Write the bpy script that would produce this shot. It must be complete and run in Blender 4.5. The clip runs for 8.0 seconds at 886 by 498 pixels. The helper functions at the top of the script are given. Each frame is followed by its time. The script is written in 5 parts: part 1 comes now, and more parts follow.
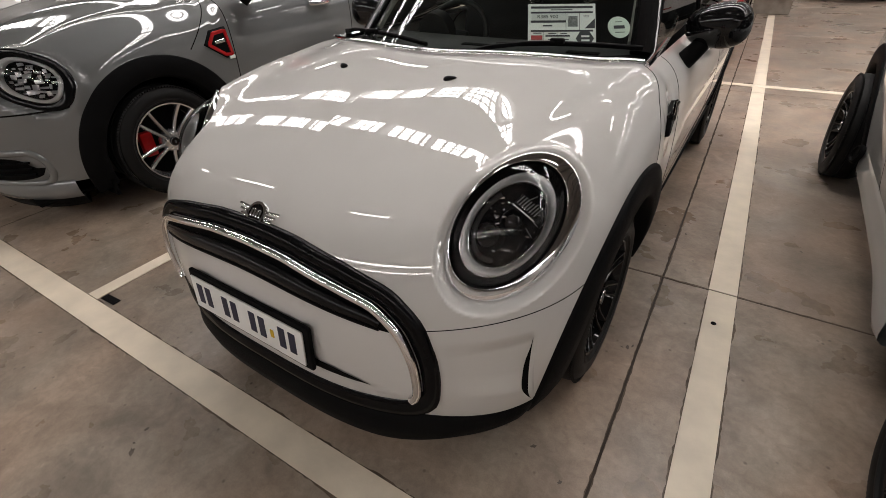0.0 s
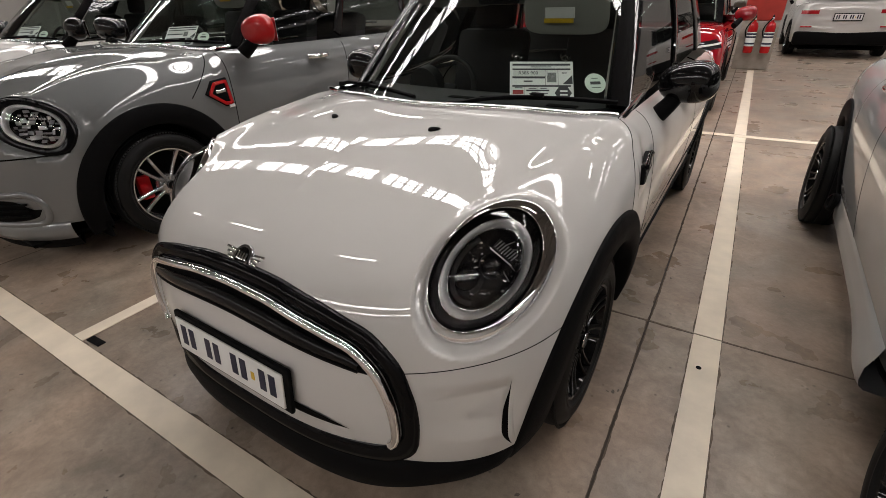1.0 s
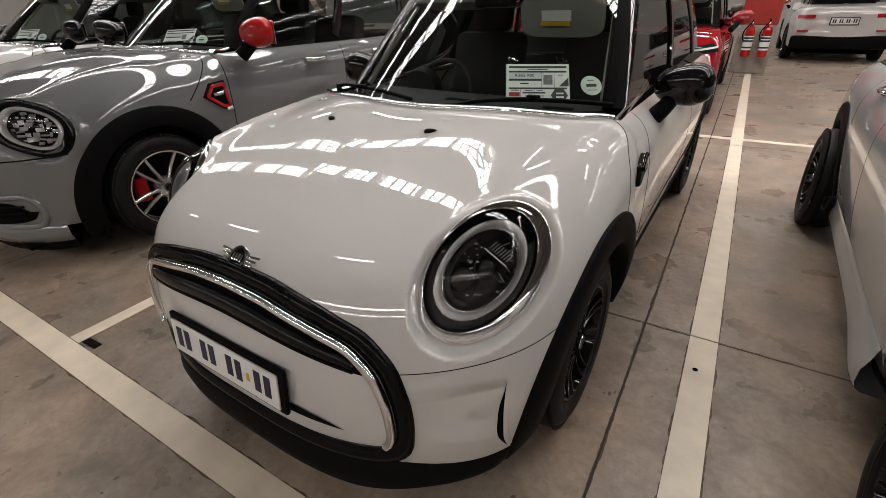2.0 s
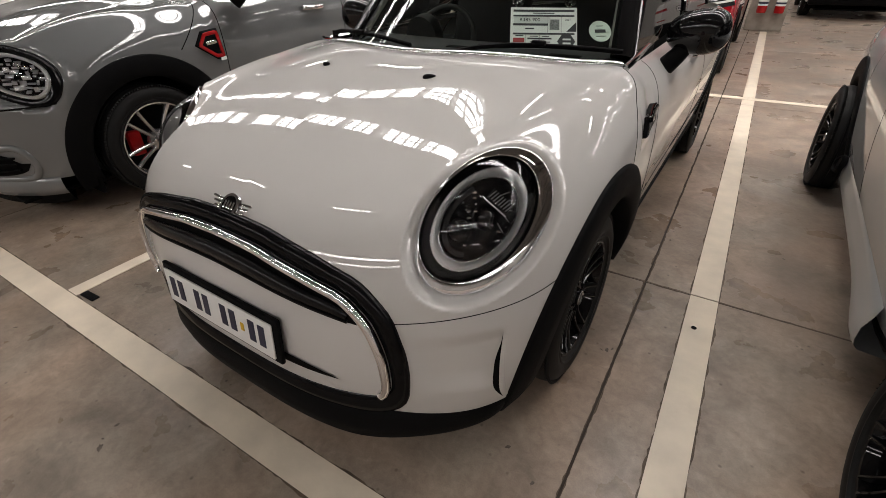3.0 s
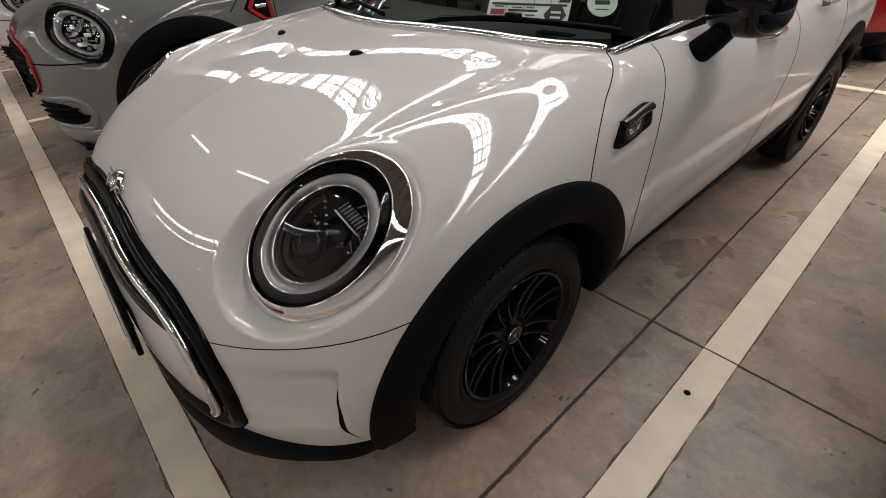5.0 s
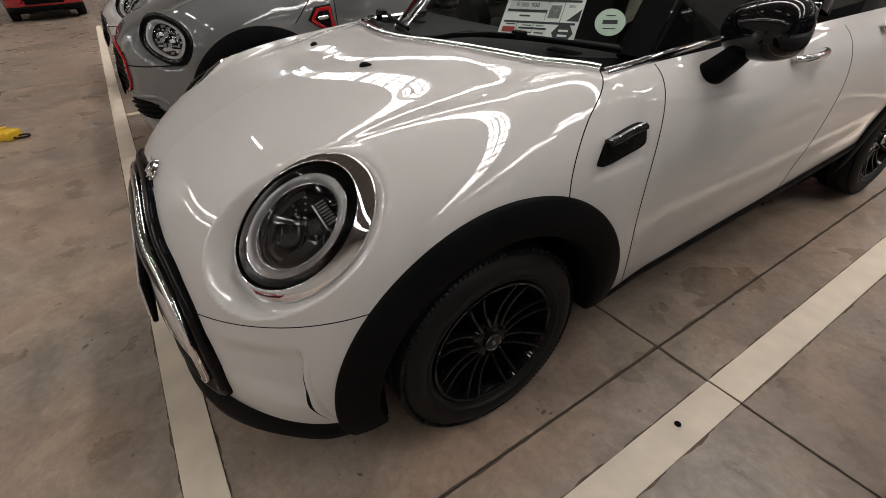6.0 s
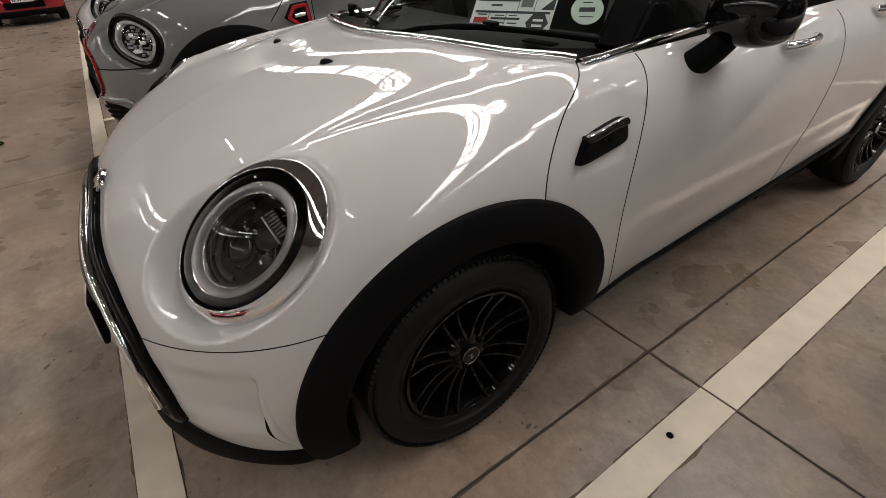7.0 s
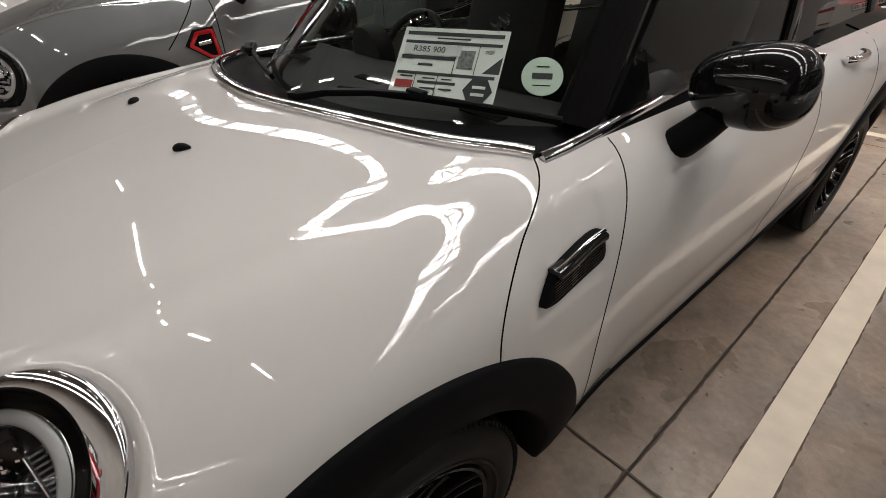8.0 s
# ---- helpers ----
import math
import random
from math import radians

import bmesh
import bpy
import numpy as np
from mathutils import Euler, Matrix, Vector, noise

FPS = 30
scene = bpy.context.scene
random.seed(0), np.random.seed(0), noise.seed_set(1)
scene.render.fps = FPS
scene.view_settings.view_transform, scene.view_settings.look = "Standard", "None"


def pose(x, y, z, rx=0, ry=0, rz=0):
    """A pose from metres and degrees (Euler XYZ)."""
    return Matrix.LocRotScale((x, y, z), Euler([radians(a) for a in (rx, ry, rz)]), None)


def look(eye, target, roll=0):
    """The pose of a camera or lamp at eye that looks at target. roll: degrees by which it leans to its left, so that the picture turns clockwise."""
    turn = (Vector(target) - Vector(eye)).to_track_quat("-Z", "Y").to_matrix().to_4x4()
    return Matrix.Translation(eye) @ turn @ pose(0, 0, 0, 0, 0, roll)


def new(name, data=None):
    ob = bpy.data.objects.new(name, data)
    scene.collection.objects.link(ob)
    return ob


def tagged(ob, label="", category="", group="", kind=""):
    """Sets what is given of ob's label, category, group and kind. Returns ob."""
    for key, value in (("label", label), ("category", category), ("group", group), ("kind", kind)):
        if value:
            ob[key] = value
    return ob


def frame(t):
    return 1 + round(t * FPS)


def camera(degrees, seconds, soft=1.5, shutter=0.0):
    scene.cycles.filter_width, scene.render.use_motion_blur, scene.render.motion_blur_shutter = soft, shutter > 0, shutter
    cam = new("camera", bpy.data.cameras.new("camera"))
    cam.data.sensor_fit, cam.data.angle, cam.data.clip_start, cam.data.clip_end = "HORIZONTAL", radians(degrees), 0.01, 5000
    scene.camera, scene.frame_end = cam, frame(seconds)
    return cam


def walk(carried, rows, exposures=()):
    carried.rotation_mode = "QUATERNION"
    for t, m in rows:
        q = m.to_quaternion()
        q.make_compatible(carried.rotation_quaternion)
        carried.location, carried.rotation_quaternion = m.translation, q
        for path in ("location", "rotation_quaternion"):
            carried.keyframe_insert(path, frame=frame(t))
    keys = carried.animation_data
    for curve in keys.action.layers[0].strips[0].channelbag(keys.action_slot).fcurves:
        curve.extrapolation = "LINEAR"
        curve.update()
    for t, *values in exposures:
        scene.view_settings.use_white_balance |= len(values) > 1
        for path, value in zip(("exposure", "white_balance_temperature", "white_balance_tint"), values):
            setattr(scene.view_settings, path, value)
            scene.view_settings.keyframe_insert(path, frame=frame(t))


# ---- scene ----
cam = camera(88.3, 8.0, 0.65)
PATH = [
    (0, (1.004, -1.262, 1.303), (0.064, 0.108, 0.189), -2.5),
    (0.5, (1.037, -1.258, 1.316), (0.074, 0.166, 0.293), -2.0),
    (1, (1.053, -1.261, 1.32), (0.078, 0.201, 0.365), -1.8),
    (2.3, (1.063, -1.257, 1.31), (0.089, 0.214, 0.367), -1.7),
    (2.5, (1.061, -1.253, 1.286), (0.109, 0.204, 0.301), -1.6),
    (3, (1.065, -1.244, 1.267), (0.125, 0.154, 0.189), -1.3),
    (3.5, (1.134, -1.168, 1.262), (0.119, 0.138, 0.138), -2.4),
    (4, (1.287, -1.034, 1.253), (0.174, 0.195, 0.135), -3.0),
    (4.5, (1.31, -0.87, 1.231), (0.139, 0.281, 0.089), -2.6),
    (4.7, (1.302, -0.796, 1.228), (0.11, 0.319, 0.073), -2.5),
    (5.8, (1.486, -0.596, 1.236), (0.084, 0.274, 0.106), -2.6),
    (6, (1.499, -0.577, 1.241), (0.073, 0.268, 0.122), -2.9),
    (6.5, (1.511, -0.546, 1.22), (0.06, 0.259, 0.103), -3.7),
    (7, (1.462, -0.476, 1.213), (0.049, 0.377, 0.084), -4.1),
    (7.5, (1.301, -0.341, 1.254), (-0.048, 0.638, 0.147), -2.9),
    (8, (1.15, -0.184, 1.251), (-0.151, 0.861, 0.149), -2.0),
]
walk(cam, [(t, look(eye, target, roll)) for t, eye, target, roll in PATH])

# ---- light ----
world = bpy.data.worlds.new("sky")
scene.world = world
world.use_nodes = True
wn, wl = world.node_tree.nodes, world.node_tree.links
sky = wn.new("ShaderNodeTexSky")
sky.sky_type, sky.sun_disc, sky.sun_elevation, sky.sun_rotation = "NISHITA", False, radians(50), radians(140)
wl.new(sky.outputs[0], wn["Background"].inputs[0])
wn["Background"].inputs[1].default_value = 0.10

ROOF = 6.6
GRID = pose(0, 0, 0, 0, 0, 1.4)      # the parking grid is turned a little against the car


def skylight(y, width, length, watts):
    lamp = bpy.data.lights.new("skylight", "AREA")
    lamp.shape, lamp.size, lamp.size_y, lamp.energy, lamp.color = "RECTANGLE", length, width, watts, (1.0, 0.943, 0.910)
    ob = new("skylight", lamp)
    ob.matrix_world = GRID @ pose(0, y, ROOF + 0.12)
    return tagged(ob, "daylight falling through a translucent roof sheet", "skylight")


SKY_W = 0.72
SKY_Y = (-12.4, -9.8, 2.73, 5.31, 13.0, 15.6)
for sy, watts in zip(SKY_Y, (3300, 3300, 2500, 2500, 1900, 1900)):
    skylight(sy, SKY_W, 45.0, watts)


# ---- materials ----
def material(name, color, rough=0.5, metal=0.0, coat=0.0, spec=0.5, bump=0.0, bump_scale=200.0, vary=0.0, vary_scale=4.0,
             rough_vary=0.0, emit=None, strength=0.0, coat_rough=0.03, coat_ior=1.5):
    m = bpy.data.materials.new(name)
    m.use_nodes = True
    n, l = m.node_tree.nodes, m.node_tree.links
    b = n["Principled BSDF"]
    b.inputs["Base Color"].default_value = (*color, 1)
    b.inputs["Roughness"].default_value = rough
    b.inputs["Metallic"].default_value = metal
    b.inputs["Coat Weight"].default_value = coat
    b.inputs["Coat Roughness"].default_value = coat_rough
    b.inputs["Coat IOR"].default_value = coat_ior
    b.inputs["Specular IOR Level"].default_value = spec
    if emit:
        b.inputs["Emission Color"].default_value = (*emit, 1)
        b.inputs["Emission Strength"].default_value = strength
    if vary or rough_vary or bump:
        tc = n.new("ShaderNodeTexCoord")
        if vary or rough_vary:
            t1 = n.new("ShaderNodeTexNoise")
            t1.inputs["Scale"].default_value, t1.inputs["Detail"].default_value = vary_scale, 6
            l.new(tc.outputs["Object"], t1.inputs["Vector"])
        if vary:
            r = n.new("ShaderNodeValToRGB")
            r.color_ramp.elements[0].position, r.color_ramp.elements[1].position = 0.3, 0.7
            r.color_ramp.elements[0].color = (*[c * (1 - vary) for c in color], 1)
            r.color_ramp.elements[1].color = (*[min(1, c * (1 + vary)) for c in color], 1)
            l.new(t1.outputs["Fac"], r.inputs["Fac"])
            l.new(r.outputs["Color"], b.inputs["Base Color"])
        if rough_vary:
            mr = n.new("ShaderNodeMapRange")
            mr.inputs["To Min"].default_value, mr.inputs["To Max"].default_value = max(0, rough - rough_vary), rough + rough_vary
            l.new(t1.outputs["Fac"], mr.inputs["Value"])
            l.new(mr.outputs["Result"], b.inputs["Roughness"])
        if bump:
            t2 = n.new("ShaderNodeTexNoise")
            t2.inputs["Scale"].default_value, t2.inputs["Detail"].default_value = bump_scale, 3
            l.new(tc.outputs["Object"], t2.inputs["Vector"])
            bp = n.new("ShaderNodeBump")
            bp.inputs["Strength"].default_value, bp.inputs["Distance"].default_value = bump, 0.002
            l.new(t2.outputs["Fac"], bp.inputs["Height"])
            l.new(bp.outputs["Normal"], b.inputs["Normal"])
    return m


def paint(name, color, metal=0.0, rough=0.6):
    return material(name, color, rough, metal, 1.0, 0.0, vary=0.025, vary_scale=3.0, coat_rough=0.004, coat_ior=1.7)


def glass(name, tint, gloss=0.02):
    """A pane: clear with a tint, and a mirror coat by Fresnel."""
    m = bpy.data.materials.new(name)
    m.use_nodes = True
    n, l = m.node_tree.nodes, m.node_tree.links
    n.remove(n["Principled BSDF"])
    tr, gl, mx, fr = n.new("ShaderNodeBsdfTransparent"), n.new("ShaderNodeBsdfGlossy"), n.new("ShaderNodeMixShader"), n.new("ShaderNodeFresnel")
    tr.inputs[0].default_value = (*tint, 1)
    gl.inputs["Roughness"].default_value = gloss
    fr.inputs["IOR"].default_value = 1.52
    l.new(fr.outputs[0], mx.inputs[0])
    l.new(tr.outputs[0], mx.inputs[1])
    l.new(gl.outputs[0], mx.inputs[2])
    l.new(mx.outputs[0], n["Material Output"].inputs[0])
    return m


WHITE = paint("white_paint", (0.575, 0.56, 0.538))
GREY = paint("grey_paint", (0.16, 0.165, 0.165), 0.3)
SILVER = paint("silver_paint", (0.42, 0.43, 0.43), 0.5)
RED = paint("red_paint", (0.25, 0.004, 0.009))
BLACKGLOSS = material("black_gloss", (0.004, 0.004, 0.0045), 0.4, 0, 1.0, 0.02, vary=0.2, vary_scale=20, coat_rough=0.01, coat_ior=1.4)
TRIM = material("black_trim", (0.0052, 0.0052, 0.0056), 0.6, 0, 0, 0.05, bump=0.25, bump_scale=700, vary=0.15, vary_scale=8, rough_vary=0.08)
RUBBER = material("tyre_rubber", (0.007, 0.007, 0.007), 0.6, 0, 0, 0.22, bump=0.2, bump_scale=300, vary=0.25, vary_scale=14, rough_vary=0.1)
GAP = material("gap_shadow", (0.004, 0.004, 0.004), 0.8, 0, 0, 0.05)
SATIN = material("black_satin", (0.004, 0.004, 0.0045), 0.22, 0, 0, 0.22, vary=0.2, vary_scale=20, rough_vary=0.04)
GRILLEBLACK = material("grille_black", (0.004, 0.004, 0.0045), 0.35, 0, 0.35, 0.0, vary=0.2, vary_scale=20, coat_rough=0.01, coat_ior=1.4)
CHROME = material("chrome", (0.80, 0.80, 0.81), 0.025, 1.0, rough_vary=0.008, vary_scale=6)
RIMBLACK = material("rim_black", (0.003, 0.003, 0.0034), 0.4, 0, 0.5, 0.03, vary=0.2, vary_scale=30)
RIMSILVER = material("rim_silver", (0.55, 0.55, 0.56), 0.25, 0.9, vary=0.06, vary_scale=20)
PLASTIC = material("dash_plastic", (0.012, 0.012, 0.0125), 0.6, bump=0.2, bump_scale=500, vary=0.2, vary_scale=5)
FABRIC = material("seat_fabric", (0.012, 0.012, 0.013), 0.9, bump=0.4, bump_scale=600, vary=0.2, vary_scale=9)
VISOR = material("visor_cloth", (0.30, 0.295, 0.265), 0.85, bump=0.2, bump_scale=500, vary=0.06, vary_scale=9)
PAPER = material("paper", (0.78, 0.78, 0.76), 0.6, vary=0.02, vary_scale=12)
INK = material("ink", (0.03, 0.03, 0.035), 0.6)
PRINTGREY = material("print_grey", (0.62, 0.62, 0.61), 0.6, vary=0.02, vary_scale=12)
PRINTMID = material("print_mid_grey", (0.2, 0.2, 0.2), 0.6, vary=0.5, vary_scale=120)
INKRED = material("ink_red", (0.35, 0.03, 0.03), 0.6)
NAVY = material("ink_navy", (0.012, 0.014, 0.04), 0.5)
YELLOW = material("yellow_plastic", (0.65, 0.42, 0.02), 0.45, bump=0.2, bump_scale=60, vary=0.12, vary_scale=10)
MINT = material("disc_paper", (0.60, 0.68, 0.60), 0.6, vary=0.03, vary_scale=40)
REDPLASTIC = material("red_gloss", (0.42, 0.008, 0.01), 0.4, 0, 1.0, 0.05, vary=0.05, vary_scale=12)
TAILRED = material("tail_lamp_red", (0.35, 0.01, 0.015), 0.1, 0, 1.0)
REFLECTOR = material("lamp_reflector", (0.75, 0.75, 0.77), 0.32, 0.9)
LAMPDARK = material("lamp_black", (0.006, 0.006, 0.007), 0.4, 0, 0.5, 0.03, vary=0.2, vary_scale=30)
LIGHTGUIDE = material("light_guide", (0.93, 0.93, 0.93), 0.2, 0, 0.8)
WINDSCREEN = glass("windscreen_glass", (0.72, 0.8, 0.76))
TINTED = glass("side_glass", (0.36, 0.40, 0.385))
LENS = glass("lens_glass", (0.95, 0.95, 0.95), 0.005)
STRIPE = material("floor_paint", (0.71, 0.615, 0.49), 0.5, bump=0.3, bump_scale=60, vary=0.1, vary_scale=7, rough_vary=0.15)
STEEL = material("roof_steel", (0.14, 0.14, 0.138), 0.5, 0.2, vary=0.1, vary_scale=2)
WALL = material("wall_paint", (0.3, 0.29, 0.275), 0.7, vary=0.08, vary_scale=0.8, bump=0.2, bump_scale=30)
TUBE = material("lamp_tube", (0.9, 0.9, 0.9), 0.4, emit=(1.0, 0.97, 0.92), strength=40.0)
POSTRED = material("post_red", (0.4, 0.04, 0.03), 0.5, vary=0.15, vary_scale=6)
POSTSTONE = material("post_concrete", (0.3, 0.26, 0.22), 0.8, vary=0.2, vary_scale=8, bump=0.3, bump_scale=40)


def concrete():
    m = bpy.data.materials.new("concrete")
    m.use_nodes = True
    n, l = m.node_tree.nodes, m.node_tree.links
    b = n["Principled BSDF"]
    geo = n.new("ShaderNodeNewGeometry")

    def noise_at(scale, detail, lo, hi, a, z, distort=0.0):
        t = n.new("ShaderNodeTexNoise")
        t.inputs["Scale"].default_value, t.inputs["Detail"].default_value, t.inputs["Distortion"].default_value = scale, detail, distort
        l.new(geo.outputs["Position"], t.inputs["Vector"])
        r = n.new("ShaderNodeMapRange")
        for k, v in (("From Min", lo), ("From Max", hi), ("To Min", a), ("To Max", z)):
            r.inputs[k].default_value = v
        l.new(t.outputs["Fac"], r.inputs["Value"])
        return r.outputs["Result"]

    def times(a, c):
        k = n.new("ShaderNodeMath")
        k.operation = "MULTIPLY"
        l.new(a, k.inputs[0])
        l.new(c, k.inputs[1])
        return k.outputs[0]

    tone = times(times(noise_at(1.1, 8, 0.3, 0.7, 0.74, 1.2, 0.6), noise_at(6.0, 10, 0.30, 0.70, 0.74, 1.18, 0.8)), noise_at(38, 6, 0.3, 0.72, 0.86, 1.10, 0.5))
    tone = times(tone, noise_at(2.6, 10, 0.56, 0.76, 1.0, 0.80, 0.6))
    tone = times(tone, noise_at(220, 2, 0.3, 0.7, 0.93, 1.05))
    # pale trowel marks
    tone = times(tone, noise_at(9, 8, 0.66, 0.74, 1.0, 1.22, 1.8))
    # small pits and specks
    vo = n.new("ShaderNodeTexVoronoi")
    vo.inputs["Scale"].default_value = 14
    l.new(geo.outputs["Position"], vo.inputs["Vector"])
    pit = n.new("ShaderNodeMapRange")
    for k, v in (("From Min", 0.03), ("From Max", 0.10), ("To Min", 0.55), ("To Max", 1.0)):
        pit.inputs[k].default_value = v
    l.new(vo.outputs["Distance"], pit.inputs["Value"])
    tone = times(tone, pit.outputs["Result"])
    rgb = n.new("ShaderNodeMix")
    rgb.data_type, rgb.blend_type = "RGBA", "MULTIPLY"
    rgb.inputs["Factor"].default_value = 1
    hue = n.new("ShaderNodeMix")
    hue.data_type = "RGBA"
    hue.inputs["A"].default_value, hue.inputs["B"].default_value = (0.279, 0.230, 0.184, 1), (0.328, 0.242, 0.181, 1)
    l.new(noise_at(1.7, 6, 0.36, 0.64, 0, 1, 0.5), hue.inputs["Factor"])
    l.new(hue.outputs["Result"], rgb.inputs["A"])
    l.new(tone, rgb.inputs["B"])
    l.new(rgb.outputs["Result"], b.inputs["Base Color"])
    l.new(noise_at(3.0, 8, 0.3, 0.7, 0.22, 0.46), b.inputs["Roughness"])
    bp = n.new("ShaderNodeBump")
    bp.inputs["Strength"].default_value, bp.inputs["Distance"].default_value = 0.25, 0.002
    l.new(noise_at(90, 5, 0.2, 0.8, 0, 1), bp.inputs["Height"])
    l.new(bp.outputs["Normal"], b.inputs["Normal"])
    b.inputs["Specular IOR Level"].default_value = 0.4
    return m


CONCRETE = concrete()


# ---- mesh helpers ----
def link_mesh(name, verts, faces, mat, parent=None, label="", smooth=True, normals=None):
    me = bpy.data.meshes.new(name)
    me.from_pydata([tuple(v) for v in verts], [], [tuple(f) for f in faces])
    me.materials.append(mat)
    if smooth:
        me.polygons.foreach_set("use_smooth", [True] * len(me.polygons))
    if normals is not None:
        me.normals_split_custom_set_from_vertices([tuple(v) for v in normals])
    ob = new(name, me)
    ob.parent = parent
    if label:
        ob["label"] = label
    return ob


def part(name, bm, mat, parent=None, label="", smooth=True):
    bmesh.ops.recalc_face_normals(bm, faces=bm.faces)
    me = bpy.data.meshes.new(name)
    bm.to_mesh(me)
    bm.free()
    me.materials.append(mat)
    if smooth:
        me.polygons.foreach_set("use_smooth", [True] * len(me.polygons))
        me.set_sharp_from_angle(angle=radians(38))
    ob = new(name, me)
    ob.parent = parent
    if label:
        ob["label"] = label
    return ob


def box(size, m=Matrix(), bevel=0.0, bm=None):
    bm = bm or bmesh.new()
    made = bmesh.ops.create_cube(bm, size=1, matrix=m @ Matrix.Diagonal((*size, 1)))
    if bevel:
        es = {e for v in made["verts"] for e in v.link_edges}
        bmesh.ops.bevel(bm, geom=list(es), offset=bevel, segments=2, affect="EDGES", profile=0.5)
    return bm


def rod(a, c, r1, r2=None, seg=12, bm=None):
    bm = bm or bmesh.new()
    a, c = Vector(a), Vector(c)
    q = (c - a).to_track_quat("Z", "Y").to_matrix().to_4x4()
    bmesh.ops.create_cone(bm, cap_ends=True, segments=seg, radius1=r1, radius2=r1 if r2 is None else r2, depth=(c - a).length,
                          matrix=Matrix.Translation((a + c) / 2) @ q)
    return bm


def lathe(profile, seg, m=Matrix(), bm=None, close=False, wobble=None):
    """Turns (radius, height) pairs round z."""
    bm = bm or bmesh.new()
    rings = []
    for i in range(seg):
        a = math.tau * i / seg
        rings.append([bm.verts.new(m @ Vector((r * math.cos(a), r * math.sin(a), h + (wobble(i, j) if wobble else 0)))) for j, (r, h) in enumerate(profile)])
    k = len(profile)
    for i in range(seg):
        for j in range(k if close else k - 1):
            bm.faces.new((rings[i][j], rings[(i + 1) % seg][j], rings[(i + 1) % seg][(j + 1) % k], rings[i][(j + 1) % k]))
    return bm


def grid_faces(n, m, keep=None, wrap=False):
    out = []
    for i in range(n if wrap else n - 1):
        for j in range(m - 1):
            if keep is None or keep[i, j]:
                i2 = (i + 1) % n
                out.append((i * m + j, i2 * m + j, i2 * m + j + 1, i * m + j + 1))
    return out


def sweep(points, profile, up=(0, 0, 1), closed=False, bm=None, scale=None):
    """Sweeps a closed profile of (side, up) pairs along points. up may be a list, one for each point."""
    bm = bm or bmesh.new()
    pts = [Vector(p) for p in points]
    n = len(pts)
    rings = []
    for i, p in enumerate(pts):
        a, c = (pts[i - 1], pts[(i + 1) % n]) if closed else (pts[max(i - 1, 0)], pts[min(i + 1, n - 1)])
        t = (c - a).normalized()
        u = Vector(up[i] if isinstance(up, list) else up)
        s = t.cross(u).normalized()
        u = s.cross(t).normalized()
        k = scale(i / max(1, n - 1)) if scale else 1
        rings.append([bm.verts.new(p + s * x * k + u * y * k) for x, y in profile])
    k = len(profile)
    for i in range(n if closed else n - 1):
        for j in range(k):
            bm.faces.new((rings[i][j], rings[(i + 1) % n][j], rings[(i + 1) % n][(j + 1) % k], rings[i][(j + 1) % k]))
    if not closed:
        bm.faces.new(rings[0])
        bm.faces.new(rings[-1])
    return bm


def oval(w, h, seg=10, n=2.0):
    f = lambda c: math.copysign(abs(c) ** (2 / n), c)
    return [(w * f(math.cos(math.tau * i / seg)), h * f(math.sin(math.tau * i / seg))) for i in range(seg)]


def thing(name, m, label, category, group="", kind=""):
    ob = new(name)
    ob.empty_display_size = 0.1
    ob.matrix_world = m
    return tagged(ob, label, category, group, kind)


def ramp(x, a, c):
    t = np.clip((x - a) / (c - a), 0, 1)
    return t * t * (3 - 2 * t)

